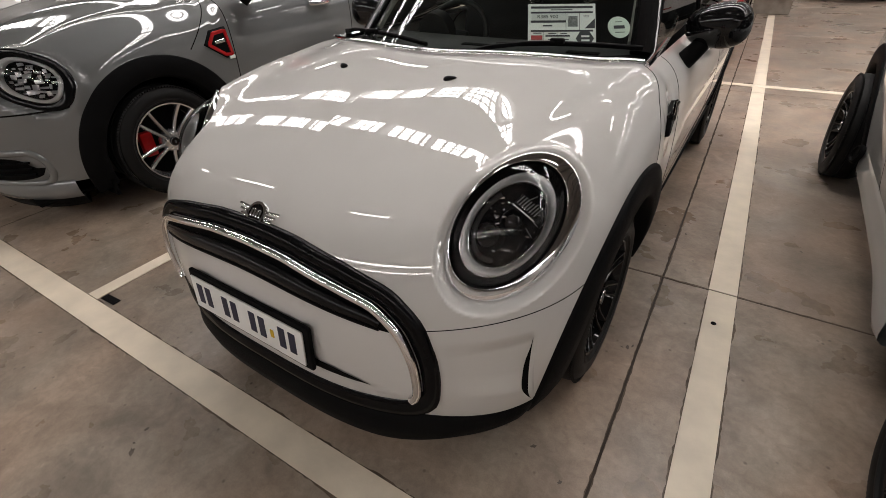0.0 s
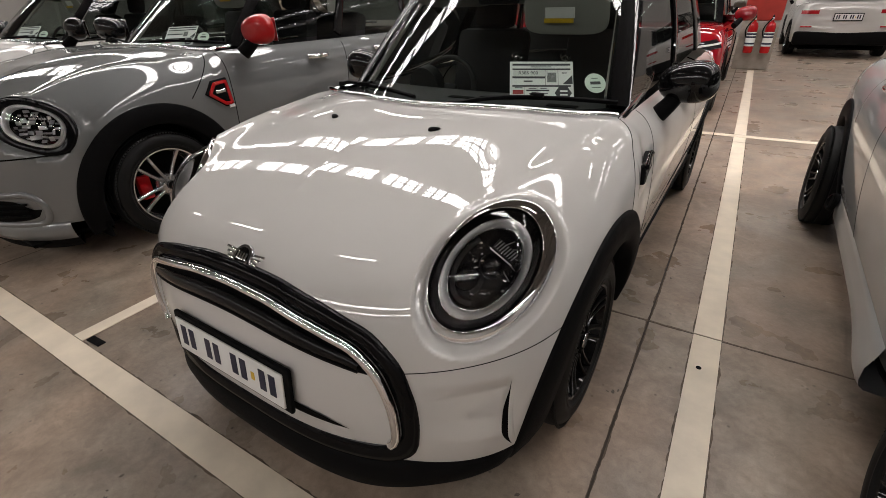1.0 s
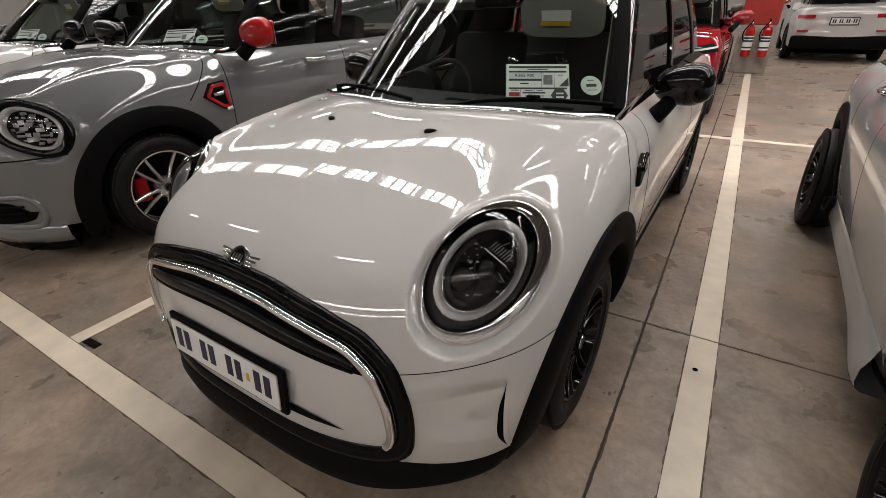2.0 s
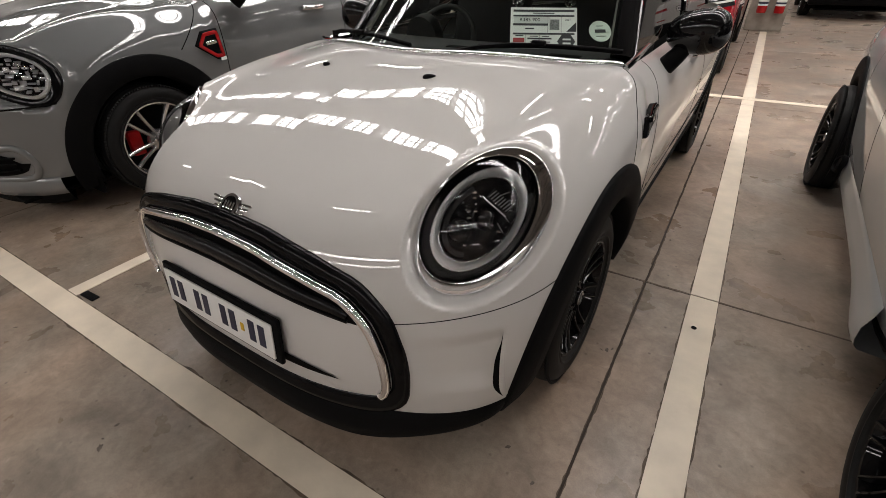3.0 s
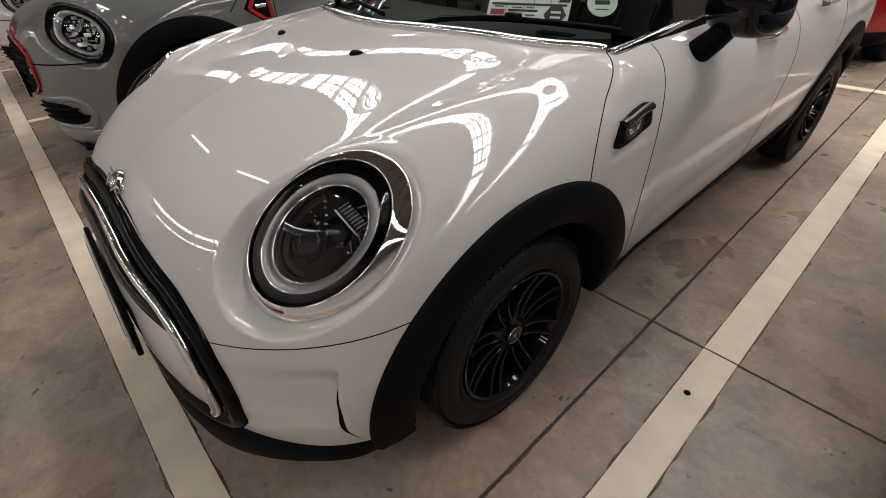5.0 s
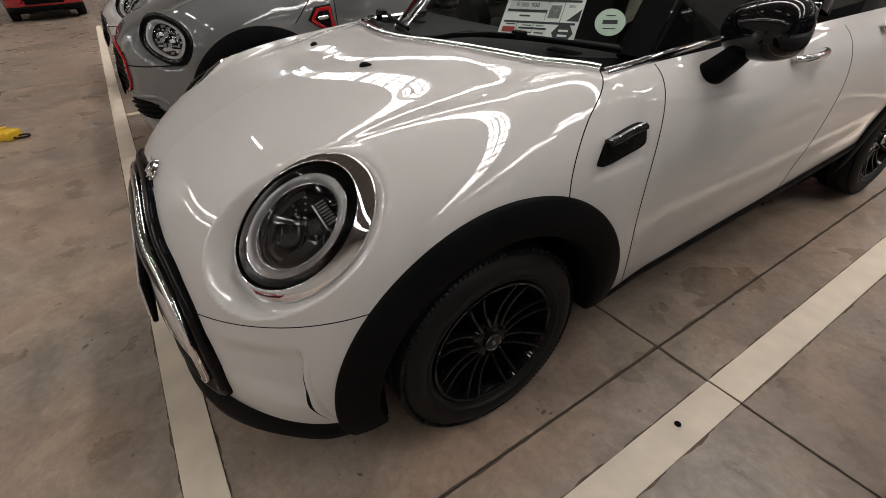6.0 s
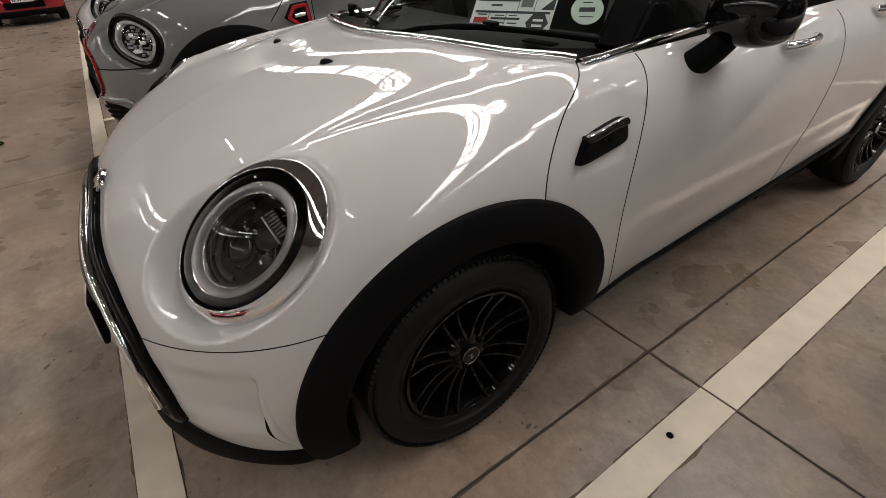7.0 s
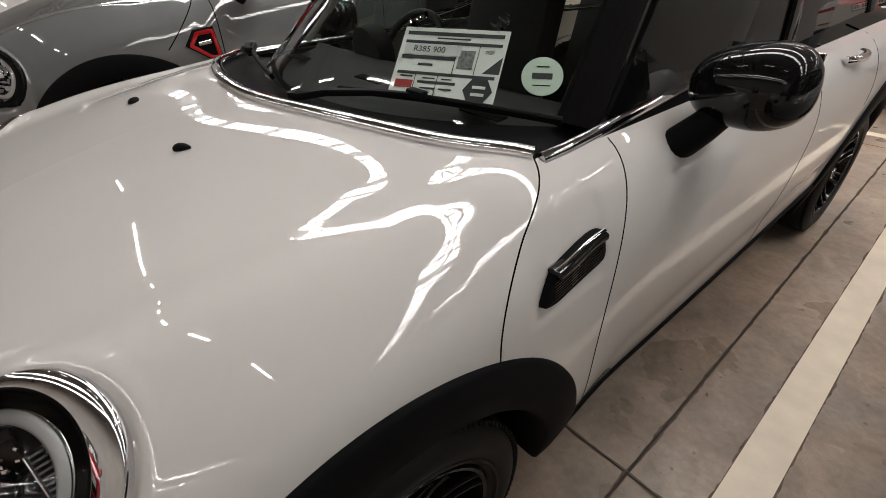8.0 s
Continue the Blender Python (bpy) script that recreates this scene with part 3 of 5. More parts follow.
def body(car, sh, mat, res, panels):
    """The painted panels, cut out of one skin. panels: (name, test) with test(x, y, z); the first that holds takes the face."""
    na, nf = res
    phi = np.radians(np.concatenate([np.linspace(-24, 30, int(nf * .55), endpoint=False), np.linspace(30, 90, int(nf * .45) + 1)]))
    alpha = np.linspace(0, math.pi / 2, na)
    ys = np.arange(0, sh.tail - .02, 1.3 * math.pi / 2 / na)[1:]
    n1, n2 = len(alpha), len(ys)
    A, F = np.meshgrid(alpha, phi, indexing="ij")
    way1 = np.stack([np.sin(A) * np.cos(F), -np.cos(A) * np.cos(F), np.sin(F)], -1)
    Y, F2 = np.meshgrid(ys, phi, indexing="ij")
    way2 = np.stack([np.cos(F2), 0 * F2, np.sin(F2)], -1)
    zc = 0.45
    P = np.concatenate([sh.cast(np.broadcast_to((0, 0, zc), way1.shape), way1), sh.cast(np.stack([0 * Y, Y, 0 * Y + zc], -1), way2)])
    N = sh.normal(P)
    if sh.lamp is not None:
        def sunk(Q):
            rho, hgt = sh.lamp.local(Q)
            k = (1 - ramp(rho, 1.0, sh.lampreach)) * (np.abs(hgt) < .2)
            return Q - (k * (hgt + .006))[..., None] * sh.lamp.w
        e = 2e-4
        t1 = np.cross(N, (0.3, 0.2, 0.93))
        t1 /= np.linalg.norm(t1, axis=-1, keepdims=True)
        t2 = np.cross(N, t1)
        N = np.cross(sunk(P + e * t1) - sunk(P - e * t1), sunk(P + e * t2) - sunk(P - e * t2))
        N /= np.linalg.norm(N, axis=-1, keepdims=True)
        P0, P = P, sunk(P)
    else:
        P0 = P
    C = (P[:-1, :-1] + P[1:, :-1] + P[1:, 1:] + P[:-1, 1:]) / 4
    C0 = (P0[:-1, :-1] + P0[1:, :-1] + P0[1:, 1:] + P0[:-1, 1:]) / 4
    x, y, z = C[..., 0], C[..., 1], C[..., 2]
    gone = (np.hypot(y, z - sh.axle) < sh.arch - .03) & (x > .5)
    gone |= (np.hypot(y - sh.base, z - sh.axle) < sh.arch - .03) & (x > .5)
    gone |= (y > sh.cowl_y(x) - .004) & (z > sh.belt(y) - .06) & (x < sh.cowlx + .02)
    gone |= (y > sh.cowl_y(x) - .004) & (z > sh.belt(y))
    gone |= z < sh.lowcut + sh.sillrise * np.maximum(0, y - .5)
    if sh.lamp is not None:
        rho, hgt = sh.lamp.local(C0)
        gone |= (rho < .985) & (np.abs(hgt) < .2)
    taken = gone.copy()
    idx = np.arange(P.shape[0] * P.shape[1]).reshape(P.shape[:2])
    Pf, Nf = P.reshape(-1, 3), N.reshape(-1, 3)
    for name, test, both, label in panels:
        pick = test(x, y, z) & ~taken
        taken |= pick
        if not pick.any():
            continue
        q = np.stack([idx[:-1, :-1], idx[1:, :-1], idx[1:, 1:], idx[:-1, 1:]], -1)[pick]
        used, inv = np.unique(q, return_inverse=True)
        q = inv.reshape(q.shape)
        V, M = Pf[used], Nf[used]
        flip = np.cross(V[q[0, 1]] - V[q[0, 0]], V[q[0, 2]] - V[q[0, 0]]) @ M[q[0, 0]] < 0
        q1 = q[:, ::-1] if flip else q
        V2, M2, q2 = V * (-1, 1, 1), M * (-1, 1, 1), q1[:, ::-1]
        if both:      # one panel from side to side
            mid = np.abs(V[:, 0]) < 1e-5
            to = np.where(mid, np.arange(len(V)), len(V) + np.cumsum(~mid) - 1)
            link_mesh(name, np.concatenate([V, V2[~mid]]), np.concatenate([q1, to[q2]]).tolist(), mat, car, label, normals=np.concatenate([np.where(mid[:, None], M * (0, 1, 1), M), M2[~mid]]))
        else:
            link_mesh(name, V, q1.tolist(), mat, car, label, normals=M)
            link_mesh(name, V2, q2.tolist(), mat, car, label, normals=M2)


def arch_cladding(car, sh, y0, s, front, t0, t1, width=0.105, mat=TRIM):
    """The black cladding round a wheel opening."""
    R = sh.arch + .004
    prof = [(R, -.006), (R - .002, .006), (R - .010, .011), (R - width * .55, .012), (R - width + .008, .010), (R - width, .003), (R - width - .002, -.02), (R - width - .002, -.10)]
    th = np.radians(np.linspace(t0, t1, 80))[:, None]
    r, off = np.array([q[0] for q in prof])[None], np.array([q[1] for q in prof])[None]
    y, z = y0 - r * np.cos(th), sh.axle + r * np.sin(th)
    P = sh.side(y, np.maximum(z, .12))
    P = P + np.broadcast_to(off, P.shape[:2])[..., None] * np.where(np.broadcast_to(off, P.shape[:2])[..., None] < -.01, (1, 0, 0), sh.normal(P))
    band("arch_cladding", mirrored(P, s), mat, car, "matt black plastic wheel arch cladding" if s == 1 and front else "")
    # liner
    th = np.radians(np.linspace(-25, 205, 40))[:, None]
    xs = np.linspace(.82, .42, 3)[None] * (sh.half / .822)
    rr = R - width + .02
    P = np.stack(np.broadcast_arrays(xs - .1, y0 - rr * np.cos(th), np.maximum(.1, sh.axle + rr * np.sin(th))), -1)
    band("arch_liner", mirrored(P, s), GAP, car)


def greenhouse(car, sh, roof, header, tailtop, mat_pillar, mat_roof, belt_chrome=True, lean=.125, bulge=.006):
    """Windscreen, pillars, side windows and roof."""
    cx = sh.cowlx
    xs = np.linspace(-cx, cx, 33)
    bx = cx - .015
    base = np.stack([xs / cx * bx, sh.cowl + .115 + .31 * np.abs(xs / cx) ** 2.2, 0 * xs + sh.hood - .02 - .01 * np.abs(xs / cx) ** 2], -1)
    tx = cx - lean
    topc = np.stack([xs / cx * tx, header + .22 * np.abs(xs / cx) ** 2.2, roof - .035 - .03 * np.abs(xs / cx) ** 2], -1)
    f = np.linspace(0, 1, 13)[:, None, None]
    glassP = base[None] * (1 - f) + topc[None] * f
    rise = (np.sin(math.pi * f[..., 0]) * bulge)[..., None] * np.array((0, -.6, .8))
    glassP = glassP + rise
    band("windscreen", glassP.transpose(1, 0, 2)[1:-1], WINDSCREEN, car, "clear windscreen, faintly green").visible_shadow = False
    for s in (1, -1):
        e = glassP[:, -1] - (.022, .012, 0)
        e = mirrored(e, s)
        inner = mirrored(glassP[1:-1, -2] + (-.022, .035, -.012), s)
        part("pillar_trim", sweep([tuple(q) for q in inner], oval(.016, .012, 10, 3), (.35, -.6, .7) if s == 1 else (-.35, -.6, .7)), VISOR, car, "pale grey inner pillar trim" if s == 1 else "")
        part("a_pillar", sweep([tuple(q) for q in e], oval(.045, .014, 12, 3), (.35, -.6, .7) if s == 1 else (-.35, -.6, .7)), mat_pillar, car, "gloss black windscreen pillar" if s == 1 else "")
    # roof
    ny = 14
    yy = np.linspace(0, 1, ny)[:, None]
    tail = np.stack([xs / cx * (tx - .03), 0 * xs + tailtop, 0 * xs + roof - .06 - .03 * np.abs(xs / cx) ** 2], -1)
    R = topc[None] * (1 - yy[..., None]) + tail[None] * yy[..., None]
    R = R + (.05 * np.sin(math.pi * yy) ** .7)[..., None] * (0, 0, 1)
    band("roof", R.transpose(1, 0, 2), mat_roof, car)
    # side glass between belt and roof
    n = 24
    for s in (1, -1):
        y0, y1 = sh.cowl + .46, sh.tail - .35
        yb = np.linspace(y0, y1, n)
        low = np.stack([0 * yb + cx - .005 - .02 * np.maximum(0, yb - 1.5), yb, sh.belt(yb) - .005], -1)
        yt = np.linspace(header + .25, tailtop - .1, n)
        high = np.stack([0 * yt + tx + .01 - .02 * np.maximum(0, yt - 1.5), yt, 0 * yt + roof - .04], -1)
        g = np.linspace(0, 1, 8)[None, :, None]
        S = low[:, None] * (1 - g) + high[:, None] * g
        S = S + (np.sin(math.pi * g) * .012) * np.array((1, 0, 0))
        for a, c, nm in ((0, 9, "door_window"), (10, 19, "door_window"), (20, n - 1, "quarter_window")):
            band(nm, mirrored(S[a:c + 1], s), TINTED, car, "tinted side window" if s == 1 and a == 0 else "").visible_shadow = False
        for a in (9, 19):
            e = mirrored((S[a] + S[a + 1]) / 2, s)
            part("door_pillar", sweep([tuple(q) for q in e], oval(.045, .012, 10, 4), (s, 0, 0)), mat_pillar, car)
        e = mirrored(S[:, -1] + (.0, 0, .004), s)
        part("roof_rail", sweep([tuple(q) for q in e], oval(.018, .02, 10, 3), (s, 0, .5)), mat_pillar, car)
        yb = np.linspace(sh.cowl + .25, sh.tail - .3, 40)
        zb = sh.belt(yb) - .006
        Q = sh.side(yb, zb, 0, s)
        ins = np.minimum(np.abs(Q[:, 0]), cx + .012)
        Q[:, 0] = s * ins
        part("belt_trim", sweep([tuple(q) for q in Q], oval(.013, .012, 12, 2.5), (s, 0, .6)), CHROME if belt_chrome else mat_pillar, car, "polished chrome window line" if s == 1 and belt_chrome else "")
    # tail panel
    link_mesh("tailgate_glass", [(-cx + .1, sh.tail - .12, sh.belt(sh.tail)), (cx - .1, sh.tail - .12, sh.belt(sh.tail)), (tx - .05, tailtop, roof - .08), (-tx + .05, tailtop, roof - .08)], [(0, 1, 2, 3)], TINTED, car)
    return glassP


def mirror(car, at, s, shell_mat, size=(.125, .085, .10)):
    """A door mirror; at: the middle of its housing on the +x side."""
    m = new("door_mirror")
    m.empty_display_size = .05
    m.parent = car
    o = Vector((at[0] * s, at[1], at[2]))
    bm = bmesh.new()
    bmesh.ops.create_uvsphere(bm, u_segments=40, v_segments=24, radius=1)
    for v in bm.verts:
        x, y, z = v.co
        n = (abs(x) ** 2.5 + abs(y) ** 2.5 + abs(z) ** 2.5) ** (1 / 2.5)
        x, y, z = x / n, y / n, z / n
        k = 1 + .12 * (x * s)
        v.co = (x * size[0], max(y, -1) * size[1] if y < 0 else y * size[1] * .6, z * size[2] * k * .86)
        v.co.rotate(Euler((0, radians(-6 * s), radians(-10 * s))))
        v.co += o
    part("mirror_shell", bm, shell_mat, m)
    foot = Vector(((at[0] - .10) * s, at[1] - .095, at[2] - .14))
    pts = [foot + (o - foot) * f + Vector((0, 0, -.012 * math.sin(math.pi * f))) for f in (0, .25, .5, .75)]
    part("mirror_arm", sweep(pts, oval(.034, .046, 16, 2.3), (0, -1, .3), scale=lambda f: 1.1 - .25 * f), TRIM, m, "matt black mirror arm")
    c = o + Vector((0, size[1] * .6, 0))
    part("mirror_glass", box((size[0] * 1.6, .004, size[2] * 1.35), Matrix.Translation(c) @ pose(0, 0, 0, 0, 0, -10 * s), .002), CHROME, m)
    return m


def plate(car, y, z, w=.45, hgt=.115, tilt=-8, facing=1, x=0.0):
    p = new("number_plate")
    p.empty_display_size = .05
    p.parent = car
    p.matrix_basis = pose(x, y, z, tilt, 0, 0 if facing > 0 else 180)
    part("plate_holder", box((w + .035, .014, hgt + .03), pose(0, .004, 0), .005), TRIM, p, "black plastic plate holder")
    part("plate_sheet", box((w, .006, hgt), pose(0, -.007, 0), .002), PAPER, p, "white number plate with blue marks")
    step = w * .92 / 11
    for i, skip in enumerate((0, 0, 1, 0, 0, 1, 0, 0, 2, 0, 0)):
        if skip == 1:
            continue
        if skip == 2:
            part("plate_mark", box((.013, .002, .024), pose(-w * .46 + step * (i + .5), -.0105, 0)), YELLOW, p, smooth=False)
        else:
            part("plate_mark", box((step * .62, .002, hgt * .6), pose(-w * .46 + step * (i + .5), -.0105, .004)), NAVY, p, smooth=False)
    return p


def interior(car, sh, roof, wheel_side=-1, seat_mat=FABRIC):
    """Dashboard, steering wheel, seats, visors and floor pan."""
    h, w, dy = sh.hood, sh.cowlx - .04, sh.cowl - .15
    bm = bmesh.new()
    pts = []
    for i in range(17):
        x = -w + 2 * w * i / 16
        yb = sh.cowl + .17 + .26 * abs(x / w) ** 2.2
        pts.append([(x, yb, h - .055), (x, yb + .10, h - .035), (x, dy + .62 + .05 * abs(x / w) ** 2, h - .02), (x, dy + .74, h - .05), (x, dy + .77, h - .14), (x, dy + .70, h - .45)])
    vs = [[bm.verts.new(p) for p in row] for row in pts]
    for i in range(16):
        for j in range(5):
            bm.faces.new((vs[i][j], vs[i + 1][j], vs[i + 1][j + 1], vs[i][j + 1]))
    part("dashboard", bm, PLASTIC, car, "dark textured plastic dashboard")
    for x in (-.45, 0.0, .45):
        part("air_vent", box((.12, .03, .004), pose(x, dy + .50, h - .028, 4, 0, 0), .001), GAP, car)
    sx = .34 * wheel_side
    mm = Matrix.Translation((sx, dy + .88, h - .085)) @ pose(0, 0, 0, 62, 0, 0)
    st = part("steering_wheel", lathe([(.18 + .014 * math.cos(a), .014 * math.sin(a)) for a in np.linspace(0, math.tau, 10, endpoint=False)], 40, mm, close=True), PLASTIC, car)
    bm = box((.15, .11, .05), mm @ pose(0, -.01, -.01), .02)
    for a in (0, 180, 270):
        box((.12, .03, .02), mm @ pose(0, 0, 0, 0, 0, a) @ pose(.11, 0, 0), .005, bm)
    part("steering_hub", bm, PLASTIC, car)
    part("instrument_pod", rod((sx, dy + .70, h - .03), (sx, dy + .76, h - .02), .085, .085, 28), PLASTIC, car)
    for s in (1, -1):
        part("seat_back", box((.46, .14, .62), pose(.35 * s, dy + 1.42, h - .12, -14, 0, 0), .05), seat_mat, car)
        part("seat_cushion", box((.48, .5, .16), pose(.35 * s, dy + 1.15, h - .48, 6, 0, 0), .05), seat_mat, car)
        part("head_rest", box((.26, .09, .17), pose(.35 * s, dy + 1.50, h + .27, -10, 0, 0), .04), seat_mat, car)
        at = pose(.305 * s, sh.header + .085, roof - .17, 14, 0, 0) if s == 1 else pose(.305 * s, sh.header + .16, roof - .115, 78, 0, 0)
        bm = bmesh.new()
        rim = [[bm.verts.new(at @ Vector((x * k, yy, z * k))) for x, z in oval(.185, .085, 36, 4.5)] for yy, k in ((-.009, .95), (-.005, 1), (.005, 1), (.009, .95))]
        for a, c in zip(rim, rim[1:]):
            for i in range(36):
                bm.faces.new((a[i], a[(i + 1) % 36], c[(i + 1) % 36], c[i]))
        bm.faces.new(rim[0])
        bm.faces.new(rim[-1])
        v = part("sun_visor", bm, VISOR, car, "folded grey sun visor")
        if s == 1:
            part("visor_label", box((.13, .003, .042), pose(.285, sh.header + .0725, roof - .168, 14, 0, 0)), PAPER, v, smooth=False)
            part("visor_label", box((.13, .003, .018), pose(.285, sh.header + .0655, roof - .198, 14, 0, 0)), YELLOW, v, smooth=False)
    part("rear_seat", box((1.15, .16, .6), pose(0, 2.25, h - .15, -16, 0, 0), .05), seat_mat, car)
    part("headliner", box((.98, sh.tail - sh.header - .9, .02), pose(0, (sh.tail + sh.header) / 2 - .1, roof - .125), .005), VISOR, car)
    part("floor_pan", box((1.34, sh.tail - .45, .03), pose(0, sh.tail / 2 - .05, .172), 0), GAP, car, smooth=False)
    part("firewall", box((1.3, .02, h - .3), pose(0, dy + .2, (h + .1) / 2), 0), GAP, car, smooth=False)
    part("rear_mirror", box((.2, .03, .06), pose(0, sh.header + .06, roof - .10, 0, 0, 0), .012), BLACKGLOSS, car)


def wipers(car, sh):
    dy, h, k = sh.cowl - .15, sh.hood, sh.cowlx / .68
    for base, mid, tip, heel in (((.127, .222, .000), (.40, .365, .026), (.652, .505, .000), (.20, .30, .016)), ((-.60, .395, .004), (-.38, .31, .026), (-.07, .255, .008), (-.52, .385, .018))):
        base, mid, tip, heel = (np.array((q[0] * k, q[1] + dy, h + q[2])) for q in (base, mid, tip, heel))
        w = new("wiper")
        w.empty_display_size = .03
        w.parent = car
        part("wiper_pivot", rod(base - (0, 0, .03), base + (0, 0, .012), .016, .013, 14), TRIM, w)
        part("wiper_arm", sweep([base, base * .7 + mid * .3 + (0, 0, .010), base * .3 + mid * .7 + (0, 0, .008), mid], oval(.010, .007, 8, 4), (0, 0, 1), scale=lambda f: 1.35 - .6 * f), TRIM, w)
        part("wiper_blade", sweep([tuple(heel + (tip - heel) * f + np.array((0, -.02 * math.sin(math.pi * f), .012 * math.sin(math.pi * f)))) for f in np.linspace(0, 1, 13)], oval(.006, .008, 8, 3), (0, -.5, 1)), TRIM, w)
        part("blade_joint", box((.05, .022, .018), Matrix.Translation(mid + (0, 0, .004)), .005), TRIM, w)


def chrome_cowl(car, sh, mat):
    xs = np.linspace(-sh.cowlx, sh.cowlx, 61)
    Q = sh.top(xs, sh.cowl_y(xs), .004)
    part("cowl_strip", sweep([tuple(q) for q in Q], oval(.016, .012, 18, 2.4), (0, 0, 1)), mat, car, "polished chrome strip at the bonnet's rear edge")
    # black scuttle panel between strip and glass
    g = np.linspace(0, 1, 5)[:, None, None]
    back = np.stack([xs, sh.cowl + .16 + .31 * np.abs(xs / sh.cowlx) ** 2.2, 0 * xs + sh.hood - .028], -1)
    P = Q[None] * (1 - g) + back[None] * g - (np.sin(math.pi * g) * .03) * np.array((0, 0, 1)) - np.array((0, 0, .004))
    band("scuttle_panel", P.transpose(1, 0, 2), TRIM, car, "black plastic scuttle panel")


def vee(lo, hi, z):
    return lo[0] + (hi[0] - lo[0]) * (z - lo[1]) / (hi[1] - lo[1])


HATCH_LAMP = Lamp((.622, -.408, .74), (.317, .727, .61), (.79, .153, -.594), .196, .129, dome=.065)


def cut_line(z):
    return .186 + 7.6 * np.maximum(0, z - .716) ** 2.5


def door_line(z):
    return .48 + .7 * (z - .565) ** 2


def rear_door_line(z):
    return 1.445 + .25 * (z - .3)


def quarter_line(z):
    return 2.10 + .35 * (z - .5)


def bumper_line(y):
    return .565 + (y + .656) * .10


def on_glass(pane, x, f):
    """The frame of the windscreen at a width x and a share f of its height: x across, y up the glass, z outwards."""
    n = pane.shape[1]
    col = min(n - 2, max(1, (x / abs(pane[0, -1, 0]) + 1) / 2 * (n - 1)))
    i, r = int(col), f * (pane.shape[0] - 1)
    j = min(pane.shape[0] - 2, int(r))
    p = pane[j, i] * (1 - (col - i)) + pane[j, i + 1] * (col - i)
    q = pane[j + 1, i] * (1 - (col - i)) + pane[j + 1, i + 1] * (col - i)
    up = Vector(q - p).normalized()
    across = Vector(pane[j, i + 1] - pane[j, i]).normalized()
    out = across.cross(up).normalized()
    up = out.cross(across)
    m = Matrix((across, up, out)).transposed().to_4x4()
    m.translation = Vector(p + (q - p) * (r - j))
    return m


def text(parent, words, m, size, mat, name="lettering"):
    c = bpy.data.curves.new(name, "FONT")
    c.body, c.size, c.align_x, c.align_y, c.extrude = words, size, "CENTER", "CENTER", .0004
    tmp = bpy.data.objects.new(name, c)
    scene.collection.objects.link(tmp)
    me = bpy.data.meshes.new_from_object(tmp.evaluated_get(bpy.context.evaluated_depsgraph_get()))
    bpy.data.objects.remove(tmp)
    me.materials.clear()
    me.materials.append(mat)
    ob = new(name, me)
    ob.parent = parent
    ob.matrix_basis = m
    return ob


